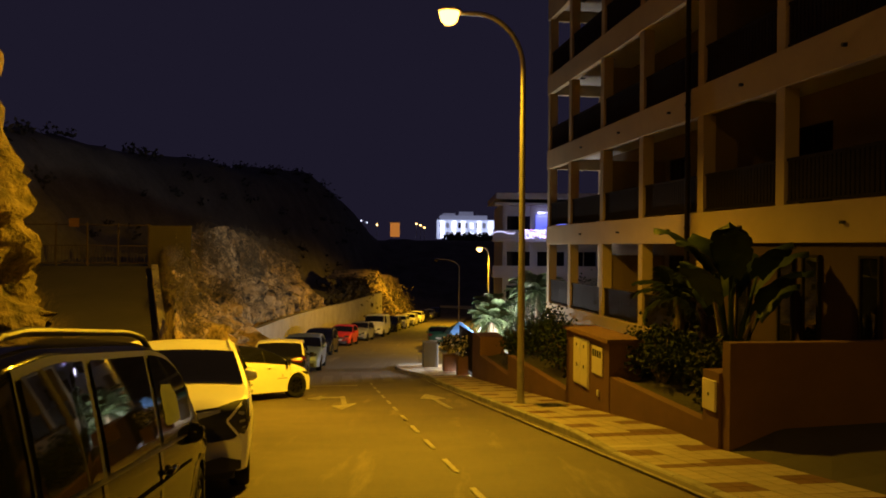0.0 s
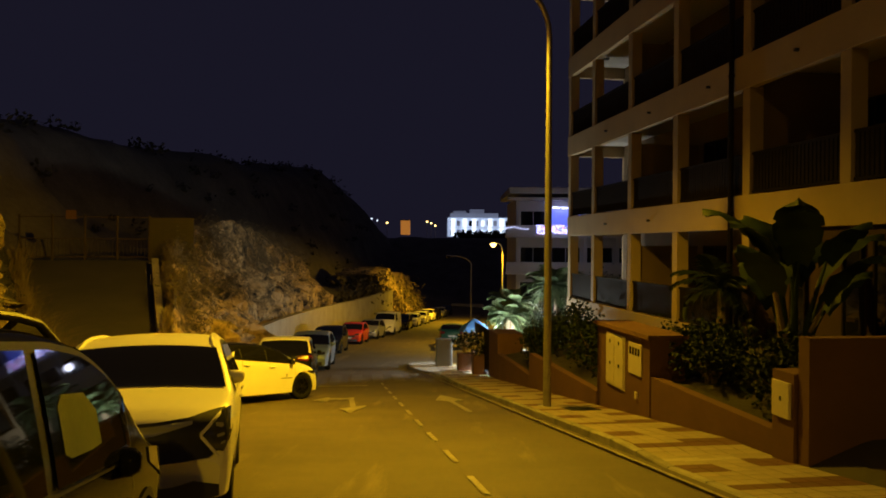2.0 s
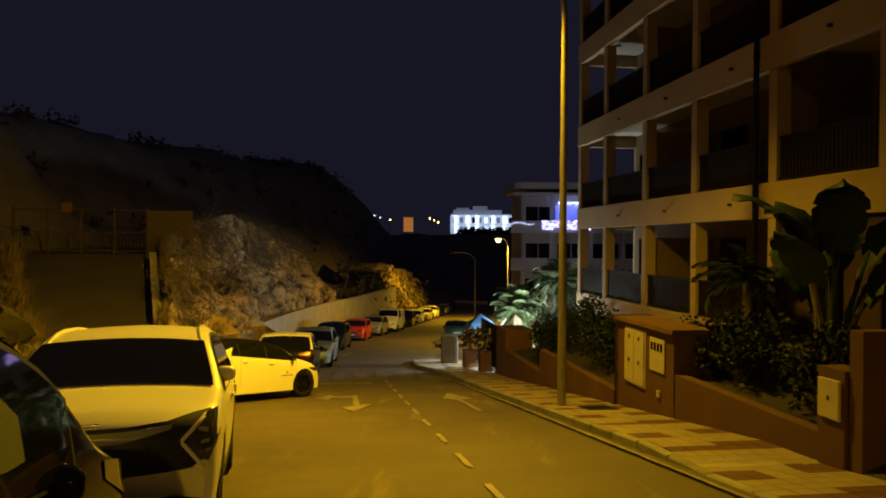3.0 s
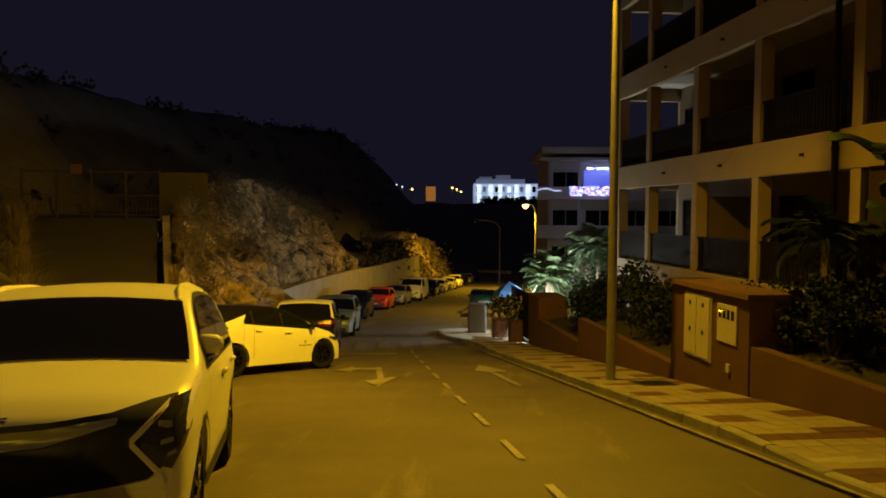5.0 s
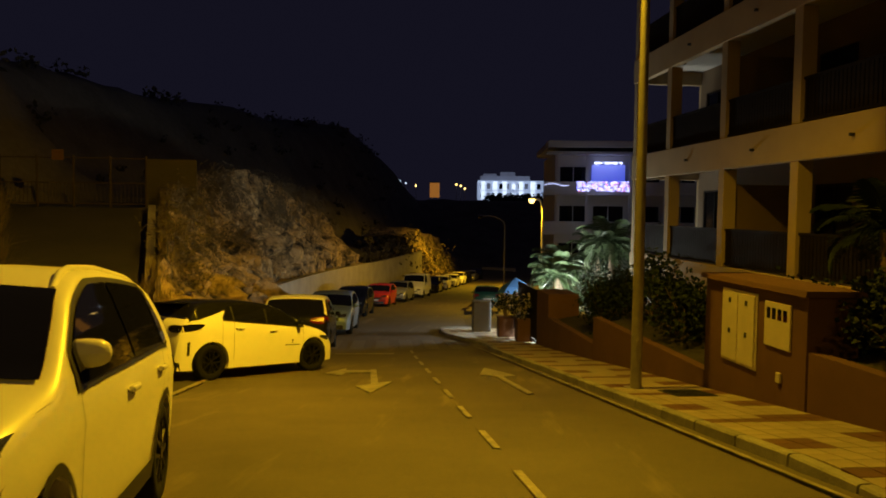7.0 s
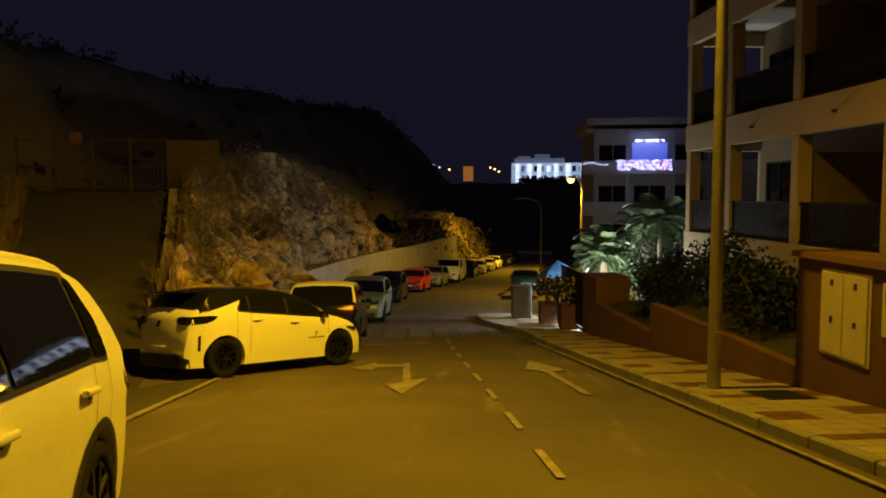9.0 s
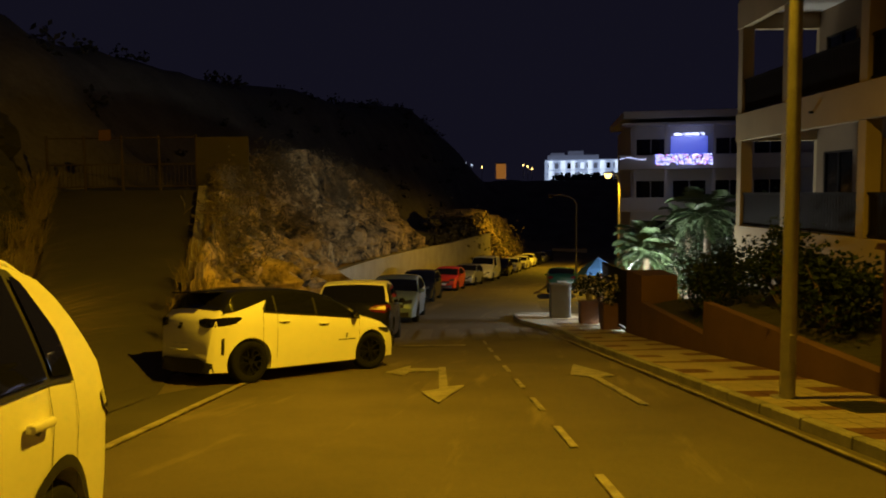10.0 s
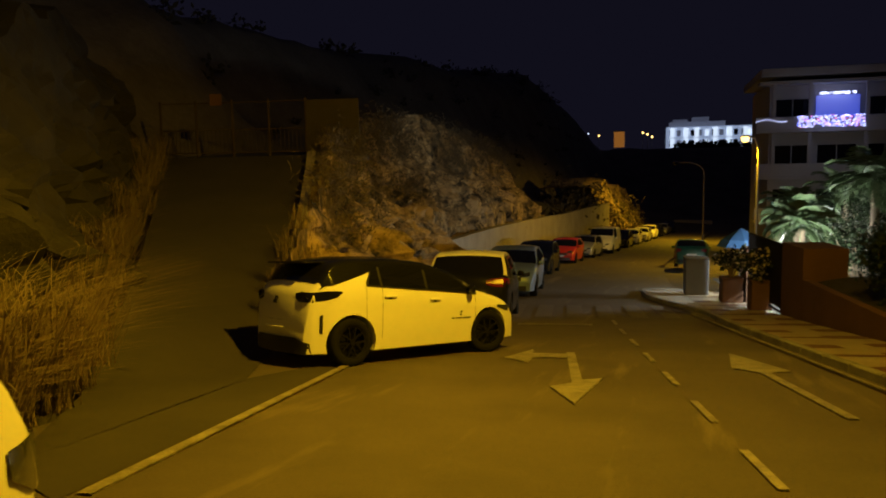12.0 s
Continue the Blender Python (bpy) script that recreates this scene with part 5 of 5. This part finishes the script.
for b, mt, nm in zip(bulbs, GARLAND, ("white", "blue", "red")):
    tagged(part("bulbs", b, mt, lights, nm + " glowing bulbs"), kind="stuff")

# ---- floodlit hotel and town lights on the far slope ----
hotel = thing("hotel", "distant white floodlit hotel with many windows", "building", pose(2.0, 262, 4.4, 0, 0, 2))
# floodlight is put in as emission of the walls, piers and upper storeys
LIT = material("floodlight_glow_wall", (0.75, 0.77, 0.8), 0.7, vary=0.15, scale=0.1, fine=1.5, emit=(0.58, 0.70, 1.0), power=0.42)
BRIGHT = material("white_glow", (0.8, 0.8, 0.8), 0.5, vary=0, emit=(0.78, 0.88, 1.0), power=1.3)
DIM = material("dim_glow_facade", (0.5, 0.5, 0.52), 0.7, vary=0.2, scale=0.1, fine=1.5, emit=(0.5, 0.55, 0.8), power=0.1)
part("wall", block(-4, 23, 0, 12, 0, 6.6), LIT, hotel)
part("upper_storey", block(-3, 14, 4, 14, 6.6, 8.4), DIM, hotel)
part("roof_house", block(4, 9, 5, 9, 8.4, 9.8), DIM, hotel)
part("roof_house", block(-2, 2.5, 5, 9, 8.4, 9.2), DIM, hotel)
for z in (3.0, 6.3):
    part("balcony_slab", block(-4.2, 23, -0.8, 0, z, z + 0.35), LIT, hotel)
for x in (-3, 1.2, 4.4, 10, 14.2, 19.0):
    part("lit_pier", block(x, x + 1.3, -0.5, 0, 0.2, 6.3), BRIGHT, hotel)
for zi, z in enumerate((0.5, 3.7)):
    for k in range(12):
        x = -3.2 + k * 2.15
        sh = Shape()
        sh.box(x, x + 1.2, -0.12, -0.01, z, z + 1.9)
        part("window", sh, (GLASS_DARK, BRIGHT, DIM)[(k * 5 + zi * 3) % 3], hotel)
# the orange light on this house is emission of its wall
WARM = material("warm_glow_wall", (0.7, 0.5, 0.3), 0.7, vary=0, emit=(1.0, 0.36, 0.05), power=0.3)
hut = thing("lit_building", "small distant building with an orange glowing wall", "building", pose(-15.2, 232, 6.0))
part("wall", block(-1.4, 1.4, 0, 3, -1.5, 2.9), WARM, hut)
part("roof", block(-1.6, 1.6, -0.2, 3.2, 2.91, 3.15), CONCRETE, hut)
for x, y, z, col in ((-29, 262, 10.5, 1), (-27, 262, 9.8, 1), (-9.5, 262, 9.5, 0), (-8, 262, 9.0, 0), (-6.6, 262, 8.2, 0), (-23.5, 262, 9.0, 0)):
    far = thing("far_street_lamp", "distant town street lamp glowing at night", "street lamp", pose(x, y, z), "far street lamps")
    sh = Shape()
    sh.tube([(0, 0, -5), (0, 0, 0)], 0.08, 6)
    part("pole", sh, GALV, far)
    bm_ = bmesh.new()
    bmesh.ops.create_icosphere(bm_, subdivisions=2, radius=0.32)
    me = bpy.data.meshes.new("lamp_glass")
    bm_.to_mesh(me)
    bm_.free()
    me.materials.append(LAMP_FAR if col == 0 else BRIGHT)
    part("lamp_glass", me, LAMP_FAR, far)
low_wall = Shape()
low_wall.box(-3.0, 3.2, 0, 0.3, 0, 1.7, pose(2.5, 142, level(142) - 0.1, 0, 0, -10))
tagged(part("end_wall", low_wall, WHITE_WALL), "low pale wall at the road's far bend", "wall", kind="structure")

# ---- plants ----
def frond_mesh(length, rnd, mat, droop=1.0):
    """A feather leaf: a rib with two rows of narrow leaflets."""
    sh = Shape()
    pts = []
    for i in range(13):
        k = i / 12
        pts.append(Vector((0, length * (k - 0.22 * droop * k ** 3), length * (0.42 * k - 0.62 * droop * k * k))))
    sh.tube(pts, [0.022 * (1 - 0.8 * i / 12) for i in range(13)], 5, caps=False)
    for i in range(2, 26):
        k = i / 26
        f = k * 12
        a = pts[int(f)].lerp(pts[min(12, int(f) + 1)], f - int(f))
        ll = length * 0.33 * math.sin(math.pi * (0.15 + 0.8 * k)) * rnd.uniform(0.85, 1.1)
        for sign in (-1, 1):
            tip = a + Vector((sign * ll * 0.85, ll * 0.45, -ll * 0.35 * rnd.uniform(0.6, 1.4)))
            mid = a.lerp(tip, 0.5) + Vector((0, 0, ll * 0.08))
            w = Vector((0, 0.028, 0.006))
            sh.face(a - w * 0.5, a + w * 0.5, mid + w, mid - w)
            sh.face(mid - w, mid + w, tip)
    return sh.mesh("frond", mat)


def palm(label, place, height, length, n, seed, mat=None, droop=1.0):
    rnd = random.Random(seed)
    root = thing("palm_tree", label, "palm tree", Matrix.Translation(place), "garden palms")
    sh = Shape()
    m = 14
    sh.tube([(0.12 * math.sin(2 * k / m), 0.1 * (k / m) ** 2, height * k / m - 0.15) for k in range(m + 1)], [0.17 * (1 - 0.35 * k / m) * (1 + 0.08 * (k % 2)) for k in range(m + 1)], 10)
    part("trunk", sh, BARK, root)
    kinds = [frond_mesh(length * q, rnd, mat or LEAF_PALM, droop * d) for q, d in ((1, 1), (0.9, 0.7), (0.95, 1.35))]
    for k in range(n):
        up = 55 - 85 * k / n + rnd.uniform(-8, 8)
        part("frond", kinds[k % 3], mat or LEAF_PALM, root, m=pose(0.1, 0.1, height - 0.1, 0, 0, k * 137.5 + rnd.uniform(-15, 15)) @ pose(0, 0, 0, up, 0, 0) @ pose(0, 0, 0, -10, rnd.uniform(-20, 20), 0))
    return root


def shrub(label, place, size, leaves, seed, mat=None, leaf=0.09, flowers=None, category="shrub", group="garden shrubs"):
    """Stems and a loose crown of small folded leaves, in clumps."""
    rnd = random.Random(seed)
    root = thing("shrub", label, category, Matrix.Translation(place), group)
    stems, crown, bloom = Shape(), Shape(), Shape()
    sx, sy, sz = size
    clumps = []
    for k in range(max(6, leaves // 55)):
        d = Vector((rnd.gauss(0, 1), rnd.gauss(0, 1), rnd.gauss(0.25, 0.8))).normalized() * rnd.uniform(0.35, 1.0)
        c = Vector((d.x * sx, d.y * sy, sz * (1.0 + 0.95 * d.z)))
        c.z = max(0.1, c.z)
        clumps.append(c)
        stems.tube([(0, 0, -0.15), (c.x * 0.35, c.y * 0.35, c.z * 0.5), tuple(c)], [0.025, 0.016, 0.006], 5, caps=False)
    for k in range(leaves):
        c = clumps[k % len(clumps)]
        p = c + Vector((rnd.gauss(0, 0.17 * sx + 0.04), rnd.gauss(0, 0.17 * sy + 0.04), rnd.gauss(0, 0.15 * sz + 0.03)))
        a = Vector((rnd.gauss(0, 1), rnd.gauss(0, 1), rnd.gauss(0.3, 0.7))).normalized()
        b = a.cross(Vector((rnd.gauss(0, 1), rnd.gauss(0, 1), rnd.gauss(0, 1)))).normalized()
        l = leaf * rnd.uniform(0.7, 1.5)
        target = bloom if flowers and rnd.random() < 0.3 else crown
        q = b * l * 0.42
        nrm = a.cross(b) * l * 0.16
        target.face(p, p + a * l * 0.5 + q + nrm, p + a * l, p + a * l * 0.5)
        target.face(p, p + a * l * 0.5, p + a * l, p + a * l * 0.5 - q + nrm)
    part("branchwork", stems, BARK, root)
    tagged(part("foliage", crown, mat or LEAF, root), kind="stuff")
    if flowers:
        tagged(part("blossom", bloom, flowers, root, "pale small blossoms"), kind="stuff")
    return root


def paddle_plant(label, place, n, height, seed):
    """Clump of tall stalks with large paddle leaves, split at their edges."""
    rnd = random.Random(seed)
    root = thing("strelitzia_plant", label, "plant", Matrix.Translation(place))
    for k in range(n):
        a = radians(360 * k / n * 1.0 + rnd.uniform(-20, 20))
        h, out = height * rnd.uniform(0.55, 1.0), rnd.uniform(0.25, 0.75)
        d = Vector((math.cos(a), math.sin(a), 0))
        stalk = [Vector((0, 0, -0.2)) + d * 0.1, d * (0.1 + out * 0.25) + Vector((0, 0, h * 0.4)), d * (0.1 + out * 0.7) + Vector((0, 0, h * 0.75))]
        st = Shape()
        st.tube(stalk, [0.07, 0.05, 0.03], 7)
        part("stalk", st, BARK if k % 3 == 0 else LEAF_BANANA, root, smooth=True)
        ll, w = rnd.uniform(1.2, 1.8), rnd.uniform(0.26, 0.4)
        side = d.cross(Vector((0, 0, 1)))
        rows = []
        for i in range(15):
            q = i / 14
            c = stalk[2] + d * (ll * (0.42 * q + 0.22 * q * q)) + Vector((0, 0, ll * (0.95 * q - 0.45 * q * q)))
            ww = w * math.sin(math.pi * min(1, 0.08 + 0.92 * q)) ** 0.6 * (0.8 if i % 4 == 3 else 1)
            rows.append([c + side * ww * t + Vector((0, 0, -0.10 * abs(t) + 0.03 * math.sin(i * 1.3) * abs(t))) for t in (-1, -0.5, 0, 0.5, 1)])
        lf = Shape()
        lf.grid(rows)
        part("leaf", lf, LEAF_BANANA, root, smooth=True)
    return root


paddle_plant("tall dark green paddle-leaved plant behind the wall", A(6.0, 13.6, -1.0), 15, 3.0, 3)
for lab, u, s, z, h, ln, n, sd in (
        ("small palm in the shaded garden bed", 6.7, 17.4, -1.2, 1.7, 1.4, 14, 2),
        ("feathery palm lit by white garden light", 5.9, 35.0, -4.3, 2.5, 1.5, 24, 5),
        ("feathery palm lit by white garden light", 6.9, 38.5, -4.5, 2.9, 1.7, 26, 6),
        ("tall palm lit by white garden light", 8.6, 36.5, -4.4, 3.9, 1.9, 26, 7),
        ("feathery palm lit by white garden light", 9.6, 41.5, -4.8, 3.6, 1.9, 26, 9)):
    # the near palm gets the shade-darkened leaf, the lamp-lit ones the lighter leaf
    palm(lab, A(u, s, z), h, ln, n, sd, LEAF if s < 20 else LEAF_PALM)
for lab, u, s, z, size, n, sd in (
        ("dense dark green shrub over the garden wall", 5.2, 14.9, -1.2, (0.8, 0.9, 0.55), 900, 1),
        ("dense dark green shrub over the garden wall", 5.4, 12.6, -1.2, (0.8, 0.9, 0.6), 900, 2),
        ("dark leafy shrub beside the meter cabinet", 5.7, 15.7, -1.2, (0.6, 0.8, 0.5), 900, 3),
        ("round dark shrub behind the lamp post wall", 5.3, 21.5, -2.1, (0.8, 1.2, 0.65), 1100, 4),
        ("round dark shrub behind the lamp post wall", 5.6, 23.8, -2.1, (0.8, 1.0, 0.8), 1100, 5),
        ("dark shrub beside the gate pier", 5.2, 26.6, -2.85, (0.7, 0.9, 0.8), 1000, 6),
        ("dark shrub beside the gate pier", 6.4, 28.4, -2.9, (0.9, 1.0, 0.9), 1000, 7),
        ("dark shrub in front of the plinth", 6.8, 19.6, -1.9, (0.6, 1.0, 0.7), 800, 8),
        ("tall leafy bush lit by garden light", 7.6, 34.6, -4.2, (1.2, 1.2, 1.3), 1300, 9),
        ("tall leafy bush lit by garden light", 9.2, 38.5, -4.5, (1.5, 1.5, 1.8), 1500, 10),
        ("tall dark tree crown behind the garden", 10.5, 36.0, -4.3, (1.8, 1.8, 2.3), 1900, 12)):
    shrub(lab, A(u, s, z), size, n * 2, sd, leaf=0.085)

# garden lamps
GLOBE = material("garden_lamp_globe", (0.9, 0.9, 0.9), 0.4, vary=0, emit=(0.9, 1.0, 0.95), power=6)
for u, s, z in ((5.75, 33.4, 1.5), (6.6, 37.0, 1.5), (8.3, 39.5, 1.4)):
    gl = thing("garden_lamp", "small garden lamp glowing white among palms", "lamp", Matrix.Translation(W(u, s, 0)), "garden lamps")
    sh = Shape()
    sh.tube([(0.14, 0, -0.2), (0.14, 0, z - 0.02)], 0.025, 8)
    part("post", sh, RAIL, gl)
    sh = Shape()
    sh.grid([[(0.14 + 0.09 * math.sin(b) * math.cos(a), 0.09 * math.sin(b) * math.sin(a), z + 0.06 - 0.09 * math.cos(b)) for a in np.linspace(0, 2 * math.pi, 13)] for b in np.linspace(0.02, math.pi - 0.02, 8)])
    part("globe", sh, GLOBE, gl, "glowing white globe", smooth=True)

# planters at the crossing
BLOOM = material("pale_blossom", (0.6, 0.55, 0.55), 0.7, vary=0.2)
SLATE = material("grey_planter", (0.14, 0.14, 0.15), 0.7, vary=0.25, scale=2, fine=30, bump=0.003)
for u, s, w, h, sd, lab in ((3.35, 37.2, 0.75, 1.25, 31, "tall grey planter box at the crossing"), (3.9, 34.6, 0.6, 0.75, 32, "dark planter tub with pale flowering shrub"), (4.15, 32.4, 0.55, 0.8, 33, "dark planter tub with bushy plant")):
    u -= bend(s)
    pl = thing("planter", lab, "planter", plan_pose(u, s, kerb_h(s) - 0.01))
    part("tub", block(-w / 2, w / 2, -w / 2, w / 2, 0, h, 0.03), SLATE if sd == 31 else TERRACOTTA, pl)
    rim = block(-w / 2 - 0.02, w / 2 + 0.02, -w / 2 - 0.02, w / 2 + 0.02, h + 0.002, h + 0.04, 0.01)
    part("rim", rim, SLATE if sd == 31 else TERRACOTTA, pl)
    if sd != 31:
        shrub("bushy potted shrub with pale blossoms", W(u, s, kerb_h(s) + h), (0.5, 0.5, 0.5), 900, sd, flowers=BLOOM, leaf=0.1)
# blue parasol between the planters
para = thing("parasol", "closed blue fabric parasol behind the planters", "parasol", plan_pose(4.6, 37.5, 0.1))
sh = Shape()
sh.tube([(0, 0, 0), (0, 0, 2.3)], 0.025, 8)
part("pole", sh, GALV, para)
sh = Shape()
rows = []
for k, r in ((0, 0.02), (0.25, 0.35), (0.6, 0.75), (1, 1.0)):
    rows.append([(r * 0.8 * math.cos(a), r * 0.8 * math.sin(a), 2.3 - 0.62 * k) for a in np.linspace(0, 2 * math.pi, 9)])
sh.grid(rows)
part("canopy", sh, material("blue_canvas", (0.08, 0.22, 0.55), 0.8, vary=0.2, scale=3, fine=40), para)


def tuft(sh, p, n, h, rnd, lean=0.5):
    for _ in range(n):
        a = rnd.uniform(0, 2 * math.pi)
        d = Vector((math.cos(a), math.sin(a), 0)) * rnd.uniform(0.1, lean)
        hh = h * rnd.uniform(0.5, 1.1)
        o = p + Vector((rnd.gauss(0, 0.08), rnd.gauss(0, 0.08), 0))
        w = d.cross(Vector((0, 0, 1))).normalized() * 0.006
        m1, t1 = o + d * hh * 0.5 + Vector((0, 0, hh * 0.62)), o + d * hh * 1.5 + Vector((0, 0, hh * 0.72))
        sh.face(o - w, o + w, m1 + w, m1 - w)
        sh.face(m1 - w, m1 + w, t1)


rnd = random.Random(12)
grass = Shape()
for k in range(75):
    q = rnd.random()
    q *= q
    p = A(-5.9 - 9.7 * q + rnd.uniform(-0.9, 0.2), 15.9 + 20.4 * q + rnd.uniform(-0.5, 0.3), ramp_z(q, 15.9 + 20.4 * q))
    tuft(grass, p, 95, rnd.uniform(0.7, 2.1), rnd, 0.9)
for k in range(18):
    q = rnd.uniform(0.6, 1.0)
    p = A(-5.5 - 4.3 * q + 0.45, 20.4 + 16 * q, ramp_z(q, 20.4 + 16 * q) + 0.2)
    tuft(grass, p, 45, rnd.uniform(0.3, 0.8), rnd, 0.8)
for k in range(16):
    q = rnd.uniform(0.72, 1.02)
    p = A(-5.5 - 4.3 * q + rnd.uniform(0.4, 1.0), 20.4 + 16 * q, ramp_z(q, 20.4 + 16 * q) + 0.1)
    tuft(grass, p, 120, rnd.uniform(0.9, 1.5), rnd, 0.6)
for k in range(120):
    s = rnd.uniform(24, 46)
    h = float(np.interp(s, [20.6, 24, 28, 34, 38, 44, 49], [0.5, 1.8, 3.1, 5.0, 6.4, 6.9, 6.9]))
    back = float(np.interp(s, [20.6, 24, 28, 34, 37, 44, 66], [0.15, 0.35, 0.9, 2.2, 3.2, 3.4, 2.6]))
    q = rnd.uniform(0.5, 1.0)
    p = A(-6.45 - back * q ** 1.3 + bend(s), s, level(s) - 0.2 + h * q)
    tuft(grass, p, 28, rnd.uniform(0.4, 0.9), rnd, 0.7)
tagged(part("dry_grass", grass, DRYGRASS), "tall dry straw-coloured grass on the rock banks", "grass", kind="stuff")
crag = Shape()
for k in range(170):
    s = rnd.uniform(30, 66)
    h = float(np.interp(s, [20.6, 24, 28, 34, 38, 44, 49, 55, 66], [0.5, 1.8, 3.1, 5.0, 6.4, 7.4, 8.3, 8.4, 7.2]))
    back = float(np.interp(s, [20.6, 24, 28, 34, 37, 44, 66], [0.15, 0.35, 0.9, 2.2, 3.2, 3.4, 2.6]))
    q = 1 - 0.55 * rnd.random() ** 1.8
    p = A(-6.1 - back * q ** 1.3 + bend(s), s, level(s) - 0.2 + h * q)
    size = rnd.uniform(0.3, 0.75)
    for i in range(130):
        c = p + Vector((rnd.gauss(0, 0.55), rnd.gauss(0, 0.6), rnd.gauss(0.15, 0.5))) * size
        a = Vector((rnd.gauss(0, 1), rnd.gauss(0, 1), rnd.gauss(0.5, 1))).normalized() * 0.17 * size
        b = a.cross(Vector((rnd.gauss(0, 1), rnd.gauss(0, 1), rnd.gauss(0, 1)))).normalized() * 0.016
        crag.face(c - a, c + b, c + a, c - b)
tagged(part("rock_scrub", crag, DRY_SCRUB), "brown dry scrub clinging to the rock face", "scrub", kind="stuff")
bushes = Shape()
for k in range(9):
    s = 82 + k * 5 + rnd.uniform(-2, 2)
    p = W(-7.6 + rnd.uniform(-1.0, 0.6), s, 1.5 if s < 95 else 0.2)
    for i in range(420):
        d = Vector((rnd.gauss(0, 0.9), rnd.gauss(0, 0.9), abs(rnd.gauss(1.6, 1.4))))
        c = p + d
        a = Vector((rnd.gauss(0, 1), rnd.gauss(0, 1), rnd.gauss(0, 1))).normalized() * 0.28
        b = a.cross(Vector((rnd.gauss(0, 1), rnd.gauss(0, 1), rnd.gauss(0, 1)))).normalized() * 0.12
        bushes.face(c - a, c + b, c + a, c - b)
tagged(part("roadside_bushes", bushes, DRY_SCRUB), "bushes growing along the far retaining wall", "bush", kind="stuff")
scrub = Shape()
for k in range(200):
    s, v = rnd.uniform(26, 150), -6.6 - rnd.uniform(7, 34)
    if s < 46 and v > -19:
        continue
    p = A(v + bend(s), s, hill(v, s) + 0.1)
    size = rnd.uniform(0.35, 1.0)
    for i in range(26):
        c = p + Vector((rnd.gauss(0, 0.6), rnd.gauss(0, 0.6), abs(rnd.gauss(0.2, 0.5)))) * size
        a = Vector((rnd.gauss(0, 1), rnd.gauss(0, 1), rnd.gauss(0, 1))).normalized() * 0.32 * size
        b = a.cross(Vector((rnd.gauss(0, 1), rnd.gauss(0, 1), rnd.gauss(0, 1)))).normalized() * 0.13
        scrub.face(c - a, c + b, c + a, c - b)
tagged(part("hillside_scrub", scrub, SCRUB), "dry low scrub scattered over the dark hillside", "scrub", kind="stuff")
far_b = Shape()
for k in range(8):
    p = Vector((1.5 + k * 2.9 + rnd.uniform(-1, 1), 255, 4.0))
    for i in range(160):
        c = p + Vector((rnd.gauss(0, 1.0), rnd.gauss(0, 1.0), rnd.gauss(0.6, 0.7)))
        a = Vector((rnd.gauss(0, 1), rnd.gauss(0, 1), rnd.gauss(0, 1))).normalized() * 0.6
        b = a.cross(Vector((rnd.gauss(0, 1), rnd.gauss(0, 1), rnd.gauss(0, 1)))).normalized() * 0.4
        far_b.face(c - a, c + b, c + a, c - b)
tagged(part("hotel_bushes", far_b, LEAF), "dark bushes before the distant hotel", "bush", kind="stuff")

# ---- paving tiles ----
TILE = 0.265
tile_mes = {}
for key, mt in (("c", TILE_CREAM), ("r", TILE_RED)):
    t = Shape()
    h = TILE / 2 - 0.004
    t.prism([(-h, -h, -0.015), (h, -h, -0.015), (h, h, -0.015), (-h, h, -0.015)], [(-h + 0.003, -h + 0.003, 0), (h - 0.003, -h + 0.003, 0), (h - 0.003, h - 0.003, 0), (-h + 0.003, h - 0.003, 0)])
    tile_mes[key] = t.mesh("paving_tile", mt)
rest = {"c": Shape(), "r": Shape()}
rnd = random.Random(3)
row = 0
s = 4.2
while s < 38.4:
    for i in range(6):
        j = row % 10
        red = j == 0 or (j in (4, 5) and i in (0, 1)) or (j in (5, 6) and i in (4, 5)) or (j == 1 and i > 2)
        key = "r" if red else "c"
        u = 2.69 + TILE * (i + 0.5)
        near = 6.5 < s < 19.6
        tilt = -math.degrees(math.atan((level(s) + kerb_h(s) - level(s + 0.3) - kerb_h(s + 0.3)) / 0.3))
        m = plan_pose(u, s + TILE / 2, kerb_h(s + TILE / 2) + rnd.uniform(-0.001, 0.001), 0, tilt)
        if near:
            part("paving_tile", tile_mes[key], None, pavement, m=m)
        else:
            h = TILE / 2 - 0.004
            rest[key].face(*[m @ Vector(q) for q in ((-h, -h, 0), (h, -h, 0), (h, h, 0), (-h, h, 0))])
    row += 1
    s += TILE
for key, mt in (("c", TILE_CREAM), ("r", TILE_RED)):
    tagged(part("far_paving", rest[key], mt, pavement), kind="stuff")


# from units of the plan to metres
for ob in list(scene.objects):
    if ob.parent is None and ob.type in ("MESH", "EMPTY"):
        ob.matrix_basis = Matrix.Scale(UNIT, 4) @ ob.matrix_basis
